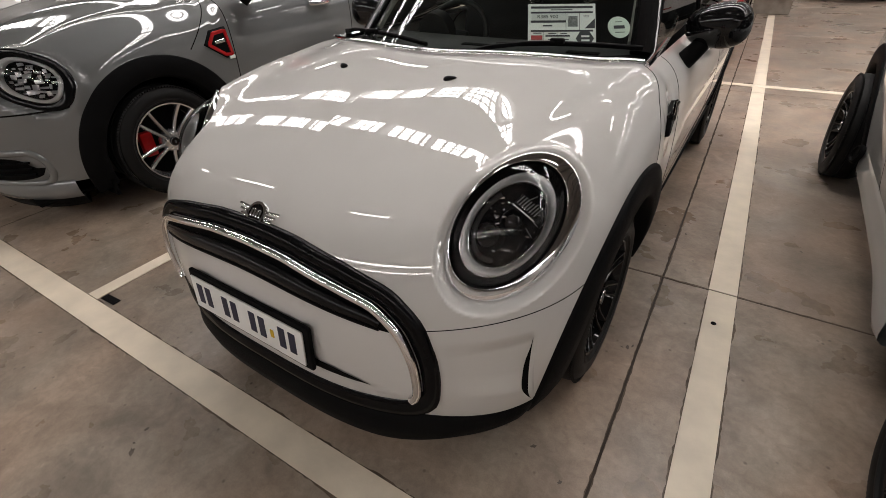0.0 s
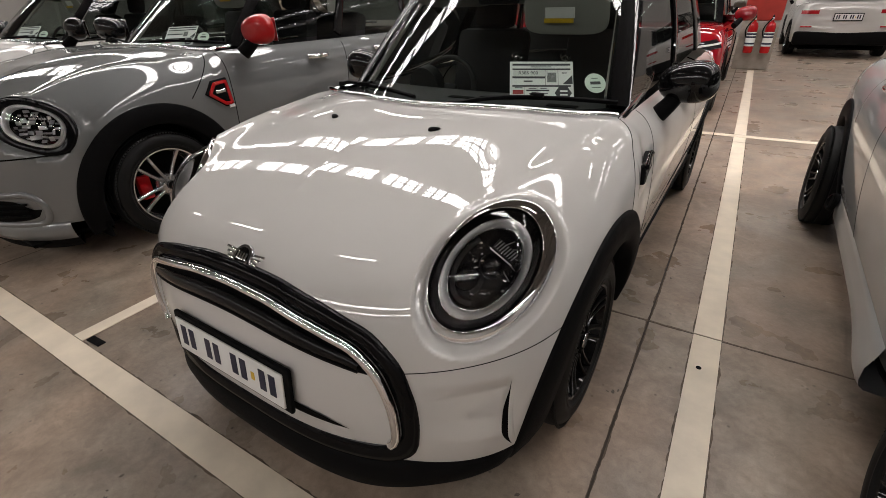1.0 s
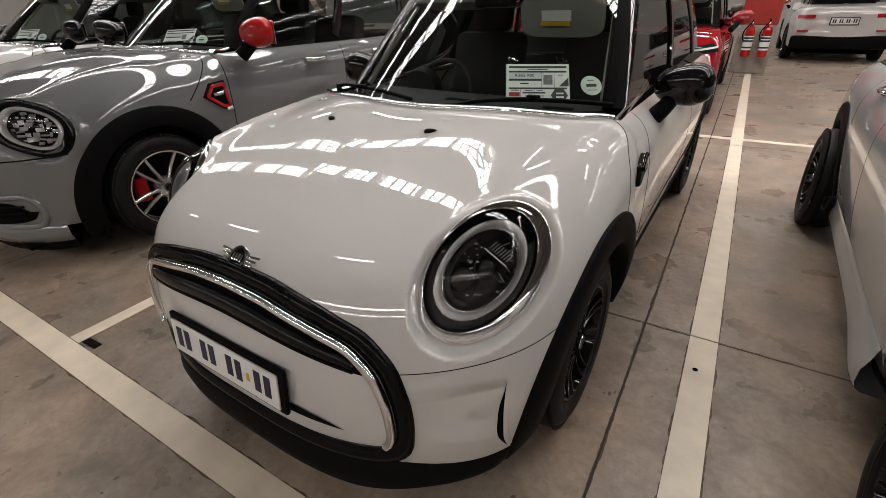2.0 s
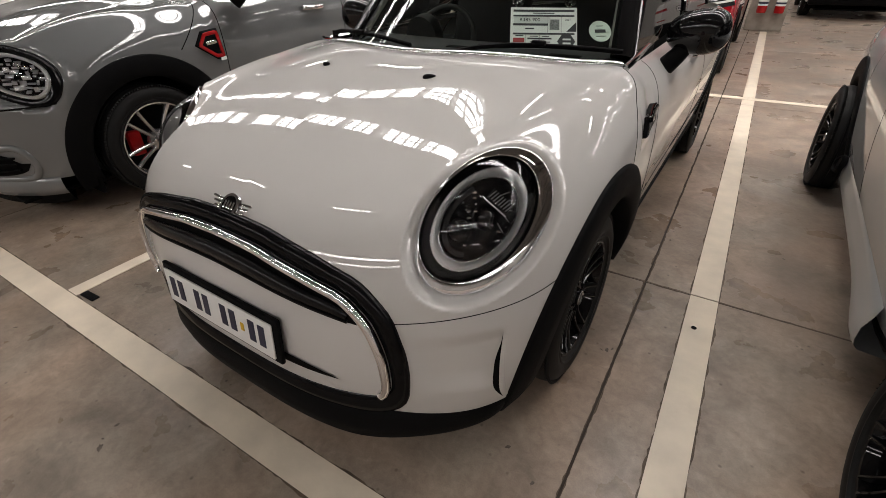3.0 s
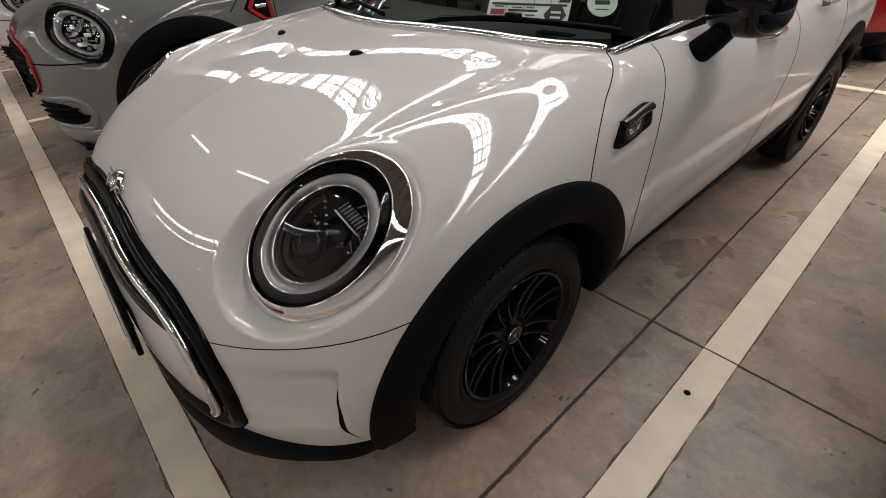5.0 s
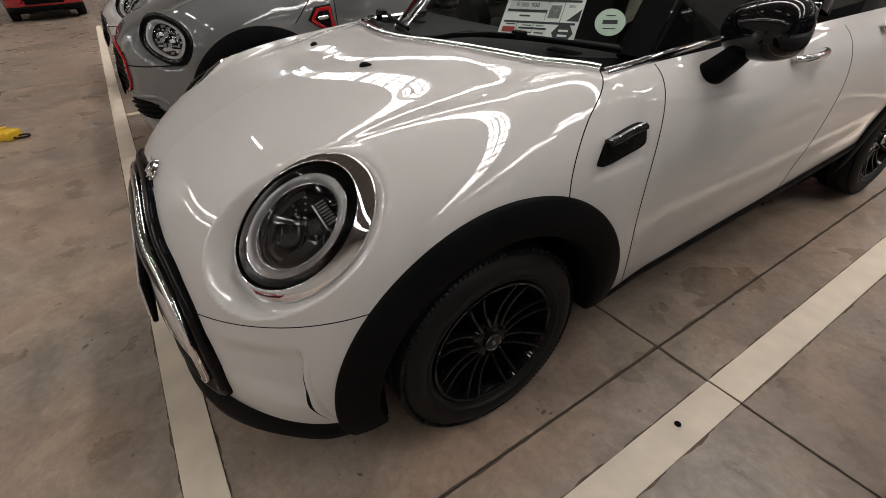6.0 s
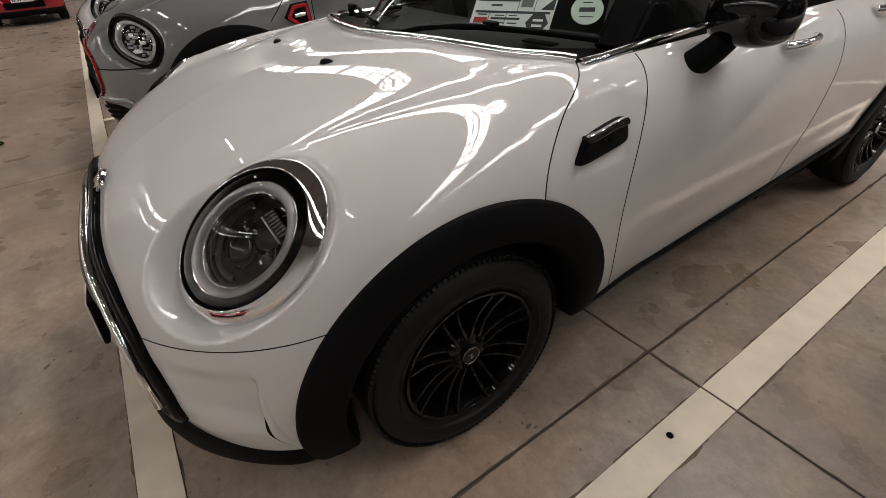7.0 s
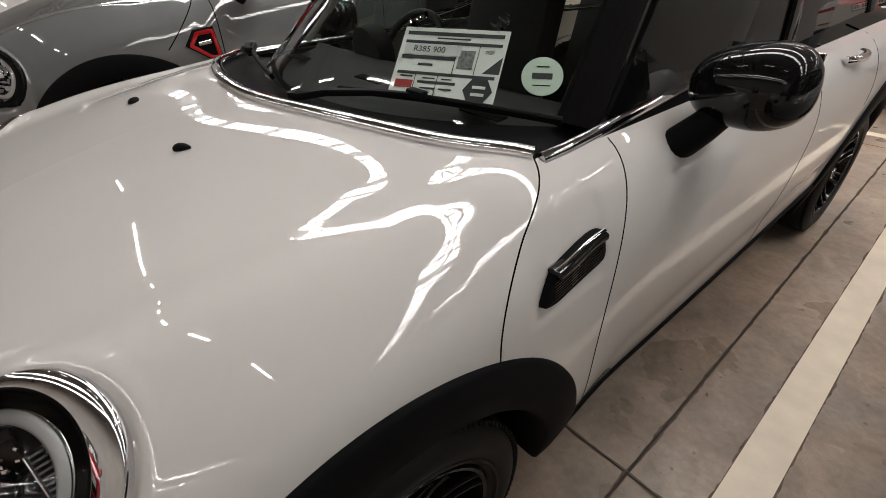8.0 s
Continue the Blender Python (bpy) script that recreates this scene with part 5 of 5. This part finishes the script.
def tube_lamp(x, y, turn=0):
    t = thing("ceiling_lamp", GRID @ pose(x, y, 5.2, 0, 0, turn), "white fluorescent batten lamp hung from the roof", "lamp", "ceiling lamps")
    part("lamp_body", box((1.3, .12, .06), pose(0, 0, .04), .01), WALL, t)
    part("lamp_tube", rod((-.62, 0, -.01), (.62, 0, -.01), .02, .02, 10), TUBE, t, "glowing white tube")
    part("lamp_hanger", rod((0, 0, .06), (0, 0, 1.4), .008, .008, 6), STEEL, t)


for lx in (-9.5, -6, -2.5, 1, 4.5):
    for ly in (-1.6, -7.5, 7.0):
        tube_lamp(lx, ly)

for k, (fx, fy, fs) in enumerate(((.88, .125, .013), (.745, -.44, .012), (-.32, -1.12, .016), (-.36, -1.05, .011), (.855, -.505, .010), (-1.22, -1.04, .010), (.654, 1.044, .012), (.925, 1.083, .012),
                                  (.895, .142, .009), (.862, .118, .007), (-.345, -1.10, .007), (1.42, 1.18, .010), (-1.9, -1.5, .016))):
    stain(fx, fy, fs, k)


# ---- the neighbours ----
def trim_line(z):
    return .27 + 1.0 * (z - .82)


def crossover(name, label, m, mat, sh, mirror_mat, rim, accent, res=(90, 90)):
    """A taller five-door crossover of the same family, with squarer headlights."""
    car = thing(name, m, label, "car", "parked cars")
    cut, door = trim_line, lambda z: .56 + .05 * (z - .7)
    door2, door3, low = lambda z: 1.66 + .15 * (z - .5), lambda z: 2.35 + .3 * (z - .6), lambda y: .655 + (y + .6) * .06
    body(car, sh, mat, res, [
        ("bonnet", lambda x, y, z: (y < cut(z)) & (z > low(y)), True, ""),
        ("front_bumper", lambda x, y, z: (y < -.2) & (z <= low(y)), True, ""),
        ("front_side_panel", lambda x, y, z: y < door(z), False, ""),
        ("front_door", lambda x, y, z: y < door2(z), False, ""),
        ("rear_door", lambda x, y, z: y < door3(z), False, ""),
        ("rear_quarter", lambda x, y, z: y > 0, True, "")])
    for s in (1, -1):
        seam("panel_gap", sh.line(cut, 22.5, 39, 24, s), car, .006, shell=sh)
        seam("panel_gap", sh.line(door, -8, 39, 30, s), car, .006, shell=sh)
        seam("panel_gap", sh.line(door2, -8, 36, 30, s), car, .006, shell=sh)
        al = np.linspace(math.atan2(.45, .8), math.atan2(.86, .35), 24)
        way = np.stack([np.sin(al), -np.cos(al), 0 * al], -1)
        Q = sh.cast(np.stack([0 * al, 0 * al, 0 * al + .66], -1), way)
        Q = sh.cast(np.stack([0 * al, 0 * al, low(Q[:, 1])], -1), way)
        seam("panel_gap", mirrored(Q, s), car, .008, shell=sh)
        headlight(car, sh.lamp, s, BLACKGLOSS, LIGHTGUIDE, True)
        arch_cladding(car, sh, 0, s, True, -20, 190, .12)
        arch_cladding(car, sh, sh.base, s, False, -8, 188, .12)
        for y0 in (0, sh.base):
            wheel(car, pose(sh.side_x * s, y0, sh.axle, 0, 90 * s, 0), sh.radius, rim, 5, .2, caliper=REDPLASTIC if accent else None, rim_r=.238, width=.21)
        yy = np.linspace(.5, sh.base - .5, 16)
        P = np.stack([sh.side(yy, z) + np.array((o, 0, 0)) for z, o in ((.34, -.004), (.335, .01), (.28, .014), (.2, .0), (.17, -.08))], 1)
        band("sill_trim", mirrored(P, s), TRIM, car)
        mirror(car, (1.0, .80, 1.185), s, mirror_mat if s == 1 else BLACKGLOSS, (.15, .10, .105))
        for yh in (1.40, 2.2):
            q = sh.side(np.linspace(yh - .1, yh + .1, 9), .965, 0, s)
            q[:, 0] += s * (.012 + .036 * np.sin(np.linspace(0, math.pi, 9)) ** .6)
            part("door_handle", sweep([tuple(v) for v in q], oval(.017, .019, 12, 2.5), (s, 0, 0)), CHROME, car, "polished chrome door handle" if s == 1 else "")
        # five-sided side trim
        c = np.array([(.36, .83), (.42, .905), (.535, .915), (.55, .73), (.49, .735)])
        def outline(k, off, n=40):
            mid = c.mean(0)
            pts = mid + (c - mid) * k
            t = np.linspace(0, 5, n, endpoint=False)
            i = t.astype(int)
            q = pts[i] * (1 - (t - i))[:, None] + pts[(i + 1) % 5] * (t - i)[:, None]
            return sh.side(q[:, 0], q[:, 1], off, s)
        sc = band("side_trim", np.stack([outline(1.0, .002), outline(.96, .014), outline(.3, .014), outline(.02, .014)], 1), TRIM, car, "black side trim with red rim" if accent and s == 1 else "", wrap=True)
        if accent:
            part("trim_rim", sweep([tuple(q) for q in outline(.74, .016)], oval(.011, .007, 8, 3), (s, 0, 0), closed=True), REDPLASTIC, sc, "red plastic rim")
            part("trim_mark", sweep([tuple(v) for v in sh.side(np.linspace(.43, .50, 5), np.linspace(.835, .84, 5), .02, s)], oval(.01, .003, 8), (s, 0, 0)), CHROME, sc)
            part("trim_lamp", sweep([tuple(v) for v in sh.side(np.linspace(.505, .545, 5), 0 * np.linspace(0, 1, 5) + .737, .016, s)], oval(.011, .004, 8), (s, 0, 0)), LIGHTGUIDE, sc)
        # lower vent with fins and the lip below it
        u, v = np.linspace(0, 1, 16)[:, None], np.linspace(-1, 1, 7)[None]
        xx, zz = .30 + .39 * u + .03 * v * 0, .352 + .02 * u + .066 * v * (1 - u ** 7) ** .5
        vent = band("bumper_vent", mirrored(sh.face(xx - .025 * v * u, zz, .003 + 0 * xx), s), GAP, car, "black lower air vent" if s == 1 else "")
        for k in range(3):
            e = np.linspace(0, .94, 12)
            Q = mirrored(sh.face(.30 + .39 * e, .32 + .034 * k + .02 * e, .010), s)
            part("vent_fin", sweep([tuple(q) for q in Q], oval(.006, .010, 6, 3), (0, -1, 0)), TRIM, vent)
        th = np.linspace(math.pi / 2, -math.pi / 2, 22)
        ex = np.concatenate([np.linspace(.30, .655, 12), .665 + .065 * np.cos(th), np.linspace(.655, .30, 12)])
        ez = np.concatenate([np.linspace(.445, .46, 12), .37 + .092 * np.sin(th), np.linspace(.278, .268, 12)])
        Q = mirrored(sh.face(ex, ez, -.006), s)
        part("vent_rim", sweep([tuple(q) for q in Q], oval(.020, .022, 12, 2.0), (0, -1, 0)), mat, car)
    al = np.linspace(-1, 1, 60) * math.atan2(.78, .56)
    P = []
    for z, o in ((.280, -.002), (.272, .012), (.24, .022), (.205, .026), (.175, .020), (.165, .0), (.16, -.15)):
        q = sh.cast(np.stack([0 * al, 0 * al, 0 * al + z], -1), np.stack([np.sin(al), -np.cos(al), 0 * al], -1))
        nn = sh.normal(q) * (1, 1, 0)
        P.append(q + o * nn / np.linalg.norm(nn, axis=-1, keepdims=True))
    band("front_lip", np.stack(P, 1), mat, car)
    P = []
    for z, o in ((.172, .012), (.15, .010), (.105, -.005), (.10, -.2)):
        q = sh.cast(np.stack([0 * al, 0 * al, 0 * al + z], -1), np.stack([np.sin(al), -np.cos(al), 0 * al], -1))
        nn = sh.normal(q) * (1, 1, 0)
        P.append(q + o * nn / np.linalg.norm(nn, axis=-1, keepdims=True))
    band("lip_trim", np.stack(P, 1), TRIM, car)
    # light blockers added beneath the nose to darken the floor there
    part("floor_shade_board", box((1.30, .46, .02), pose(0, -.50, .16), .004), GAP, car, smooth=False)
    for s in (1, -1):
        part("arch_shade_board", box((.34, .02, .34), pose(.66 * s, -.40, .30), .004), GAP, car, smooth=False)
    # grille with red or chrome rim
    a = np.linspace(0, math.tau, 64, endpoint=False)
    gx, gz = .47 * np.sign(np.cos(a)) * np.abs(np.cos(a)) ** .6, .60 + .15 * np.sign(np.sin(a)) * np.abs(np.sin(a)) ** .6
    mid = np.stack([sh.face(gx * k, .60 + (gz - .60) * k, .003) for k in (1, .7, .35, .02)], 1)
    gr = band("front_grille", mid, GAP, car, "black honeycomb grille", wrap=True)
    Q = sh.face(gx, gz, .008)
    part("grille_rim", sweep([tuple(q) for q in Q], oval(.007, .008, 8, 3), (0, -1, 0), closed=True), REDPLASTIC if accent else CHROME, gr)
    for k in range(6):
        xs = np.linspace(-.43, .43, 15)
        Q = sh.face(xs, 0 * xs + .49 + .044 * k, .006)
        part("grille_bar", sweep([tuple(q) for q in Q], oval(.006, .006, 6, 3), (0, -1, 0)), TRIM, gr)
    chrome_cowl(car, sh, CHROME)
    pane = greenhouse(car, sh, 1.57, sh.header, sh.tail - .3, BLACKGLOSS, BLACKGLOSS)
    wipers(car, sh)
    interior(car, sh, 1.57)
    plate(car, float(sh.face(0, .5)[1]) - .02, .5, tilt=-4)
    price_sheet(m, pane, .36, .05, 3, False)
    return car, pane


def cross_shell():
    return Shell(half=.90, mid=.66, belly=.35, nose=-.83, plan=.55, power=3.2, hood=1.105, drop=.33, hoodpow=1.7, crown=.38, tail=3.5, noseback=.45, nosez=.5,
                 valley=(.017, .60, .24, .36, .28, -.86, .45), ridge=(.028, .745, .095, .2, .7), crown2=-.15, upper=.0,
                 axle=.332, base=2.68, radius=.332, arch=.50, cowl=.36, cowlside=.25, cowlx=.75, header=1.02, lowcut=.27, side_x=.785, lampreach=1.3,
                 lamp=Lamp((.708, -.512, .798), (.06, .45, .85), (.80, .60, -.10), .130, .205, 2.5, .025))


GREY_AT = pose(-2.80, 0.10, 0, 0, 0, 0.5)
crossover("crossover_car", "grey crossover with a red mirror cap and black arches", GREY_AT, GREY, cross_shell(), REDPLASTIC, RIMSILVER, True)
crossover("crossover_car", "white crossover with black mirror caps beside the grey one", pose(-5.30, 0.02, 0), WHITE, cross_shell(), BLACKGLOSS, RIMSILVER, False, (60, 60))

SILVER_AT = pose(2.375, -.22, 0)
silver_car, silver_pane = hatchback("hatchback_car", "silver hatchback with flared silver sill and black wheels", SILVER_AT, SILVER, Shell(lamp=HATCH_LAMP, half=.83, side_x=.79, belly=1.2, front_in=.065, **BONNET), (80, 80))


def sill_flare(sh):
    """The silver skirt on the flank next to the lane, wider towards the front wheel, with a dark outlet at its rear end."""
    y = np.linspace(.60, 2.06, 40)
    g = (y - .60) / 1.46
    wide = .022 + .035 * np.exp(-(g / .22) ** 2)
    rows = []
    for dz, off in ((.345, -.003), (.34, .006), (.30, .35), (.25, .8), (.20, 1.0), (.18, 1.0), (.165, .8), (.16, -.6)):
        p = sh.side(y, 0 * y + .30 + (dz - .30) * .6, 0, -1)
        p[:, 2] = dz - .06 * g * 0 + .02 * g
        p[:, 0] -= np.where(abs(off) > .01, off * wide, off)
        rows.append(p)
    band("sill_skirt", np.stack(rows, 1), SILVER, silver_car, "flared silver side skirt")
    o = np.array(sh.side(2.03, .31, .035, -1))
    part("skirt_outlet", lathe([(.03, .0), (.036, .012), (.045, .010), (.05, -.01)], 24, Matrix.Translation(o) @ pose(0, 0, 0, 0, -75, 10)), TRIM, silver_car)
    part("skirt_outlet_core", rod(o + (.01, 0, 0), o + (-.006, 0, .002), .041, .041, 20), GAP, silver_car)


sill_flare(Shell(half=.83, belly=1.2, **BONNET))


def plain_car(name, label, m, mat, half=.86, hood=1.0, roof=1.5, tail=3.6, lamp_z=.76, rim=RIMSILVER, rear=False):
    """A car seen far off: skin, wheels, slim headlights, windows, bumpers."""
    sh = Shell(half=half, nose=-.85, plan=.5, power=3.0, hood=hood, drop=.33, tail=tail, axle=.32, base=2.65, radius=.32, arch=.42, cowl=.36, cowlside=.22, cowlx=.70, header=1.02,
               lowcut=.3, side_x=half - .11)
    car = thing(name, m, label, "car", "parked cars")
    body(car, sh, mat, (56, 56), [
        ("bonnet", lambda x, y, z: (y < .4) & (z > .62), True, ""), ("front_bumper", lambda x, y, z: y < .3, True, ""),
        ("front_door", lambda x, y, z: y < 1.4, False, ""), ("rear_door", lambda x, y, z: y < 2.3, False, ""), ("rear_quarter", lambda x, y, z: y > 0, True, "")])
    # tail
    xs, zs = np.meshgrid(np.linspace(-half + .06, half - .06, 24), np.linspace(.30, sh.belt(tail) + .0, 12), indexing="ij")
    p = sh.cast(np.stack([xs, 0 * xs + 1.5, zs], -1), (0, 1, 0), 4.0)
    band("tailgate", p, mat, car)
    for s in (1, -1):
        arch_cladding(car, sh, 0, s, True, -8, 188, .07)
        arch_cladding(car, sh, sh.base, s, False, -8, 188, .07)
        for y0 in (0, sh.base):
            wheel(car, pose(sh.side_x * s, y0, sh.axle, 0, 90 * s, 0), sh.radius, rim, 5, .13, rim_r=.21, width=.2)
        zz = np.linspace(.35, hood - .04, 14)
        seam("panel_gap", sh.side(0 * zz + 1.4, zz, 0, s), car, .007, shell=sh)
        seam("panel_gap", sh.side(0 * zz + .52, zz, 0, s), car, .007, shell=sh)
        mirror(car, (half + .08, .85, hood + .07), s, mat)
        al = np.linspace(math.atan2(.5, .75), math.atan2(.82, .42), 12)
        rows = [sh.cast(np.stack([0 * al, 0 * al, lamp_z + dz + .05 * np.linspace(0, 1, 12)], -1), np.stack([np.sin(al), -np.cos(al), 0 * al], -1)) for dz in (-.04, 0, .04)]
        P = np.stack(rows, 1)
        P = P + .004 * sh.normal(P)
        lp = band("headlight", mirrored(P, s), LAMPDARK, car, "slim dark headlight" if s == 1 else "")
        Q = mirrored(P[:, 1] + .006 * sh.normal(P[:, 1]), s)
        part("light_bar", sweep([tuple(q) for q in Q], oval(.006, .012, 6), (0, 0, 1)), LIGHTGUIDE, lp)
        # tail lamps
        u = np.linspace(half - .42, half - .12, 8)
        for z0, z1 in ((.86, .93),):
            q = sh.cast(np.stack(np.broadcast_arrays(u[:, None], 1.5, np.linspace(z0, z1, 4)[None]), -1), (0, 1, 0), 4.0) + (0, .012, 0)
            band("tail_lamp", mirrored(q, s), TAILRED, car, "red tail lamp" if s == 1 else "")
        part("rear_reflector", box((.2, .02, .03), pose((half - .26) * s, tail - .02, .62), .004), TAILRED, car)
    al = np.linspace(-1, 1, 40) * math.atan2(.8, .45)
    P = []
    for z, o in ((.33, .0), (.32, .012), (.24, .016), (.2, -.02), (.2, -.2)):
        q = sh.cast(np.stack([0 * al, 0 * al, 0 * al + z], -1), np.stack([np.sin(al), -np.cos(al), 0 * al], -1))
        P.append(q + o * sh.normal(q))
    band("front_lip", np.stack(P, 1), TRIM, car)
    part("lower_grille", box((.8, .03, .14), pose(0, float(sh.face(0, .45)[1]) + .005, .44), .03), GAP, car)
    part("rear_bumper_trim", box((2 * half - .16, .12, .26), pose(0, tail - .05, .40), .05), TRIM, car, "black lower rear bumper")
    chrome_cowl(car, sh, TRIM)
    greenhouse(car, sh, roof, sh.header, tail - .3, BLACKGLOSS, mat, True)
    interior(car, sh, roof)
    plate(car, float(sh.face(0, .56)[1]) - .012, .56, tilt=-4)
    plate(car, tail + .012, .80, tilt=0, facing=-1)
    return car


plain_car("hatchback_car", "glossy red hatchback parked in the row behind", pose(-.18, 5.55, 0, 0, 0, 1.4), RED)
plain_car("hatchback_car", "dark bronze hatchback parked at the far end", pose(-.55, 10.9, 0, 0, 0, 1.4), material("bronze_paint", (.08, .065, .05), .4, .4, 1.0))
plain_car("suv_car", "white sport utility vehicle seen from behind, far off", pose(2.25, 15.6, 0, 0, 0, 181.4), WHITE, .92, 1.1, 1.65, 3.55)
plain_car("hatchback_car", "red hatchback parked across the lane in front", pose(.9, -8.2, 0, 0, 0, 181.4), RED)
plain_car("hatchback_car", "small red hatchback parked across the lane", pose(-15.3, -2.2, 0, 0, 0, 96), RED, .82)


# ---- post with extinguishers ----
def post():
    p = thing("concrete_post", GRID @ pose(1.12, 9.95, 0), "concrete post with red painted upper part", "post", kind="structure")
    part("post_shaft", box((.60, .40, .84), pose(0, 0, .42), .02), POSTSTONE, p)
    part("post_top", box((.61, .41, ROOF - .84), pose(0, 0, .84 + (ROOF - .84) / 2), .02), POSTRED, p, "red painted upper part")
    for x in (-.14, .13):
        e = thing("fire_extinguisher", GRID @ pose(1.16 + x, 9.95 - .29, .30), "red fire extinguisher hung on the post", "extinguisher", "extinguishers")
        part("cylinder", lathe([(.001, 0), (.07, .005), (.078, .03), (.078, .44), (.06, .50), (.025, .53), (.02, .56)], 24), REDPLASTIC, e)
        part("label_sheet", lathe([(.0795, .12), (.0795, .36)], 24), PAPER, e, "white label with dark bars")
        for z in (.15, .26, .31):
            part("label_bar", lathe([(.0805, z), (.0805, z + .03)], 24), NAVY, e)
        part("valve", box((.04, .05, .05), pose(0, 0, .58), .008), CHROME, e)
        part("lever", box((.03, .14, .012), pose(0, -.03, .62, 12, 0, 0), .004), TRIM, e)
        pts = [(-.01 - .10 * math.sin(f * math.pi), -.02, .58 - .40 * f) for f in np.linspace(0, 1, 10)]
        part("hose", sweep(pts, oval(.011, .011, 8), (0, -1, 0)), TRIM, e)
        part("bracket", box((.17, .03, .03), pose(0, .075, .25), .004), STEEL, e)


post()

# ---- small things on the floor ----
clamp = thing("floor_marker", pose(-3.72, -1.86, 0, 0, 0, 60), "yellow plastic block with a black cord loop", "marker")
part("block", box((.42, .15, .07), pose(0, 0, .036), .015), YELLOW, clamp)
part("block_ridge", box((.10, .155, .02), pose(.05, 0, .075), .006), YELLOW, clamp)
part("cord_loop", sweep([(.20 + .11 * (1 - math.cos(a)) * .5, .05 * math.sin(a), .02) for a in np.linspace(0, math.tau, 24, endpoint=False)], oval(.007, .007, 8), (0, 0, 1), closed=True), TRIM, clamp)
tag = thing("floor_plate", pose(-1.188, -.772, 0, 0, 0, 4), "small black metal plate fixed to the floor", "plate")
part("plate_body", box((.10, .035, .006), pose(0, 0, .003), .002), TRIM, tag)
dot = thing("floor_bolt", pose(1.135, .43, 0), "small dark drilled plug in the painted line", "plug")
part("plug", rod((0, 0, .0005), (0, 0, .005), .011, .010, 16), GAP, dot)
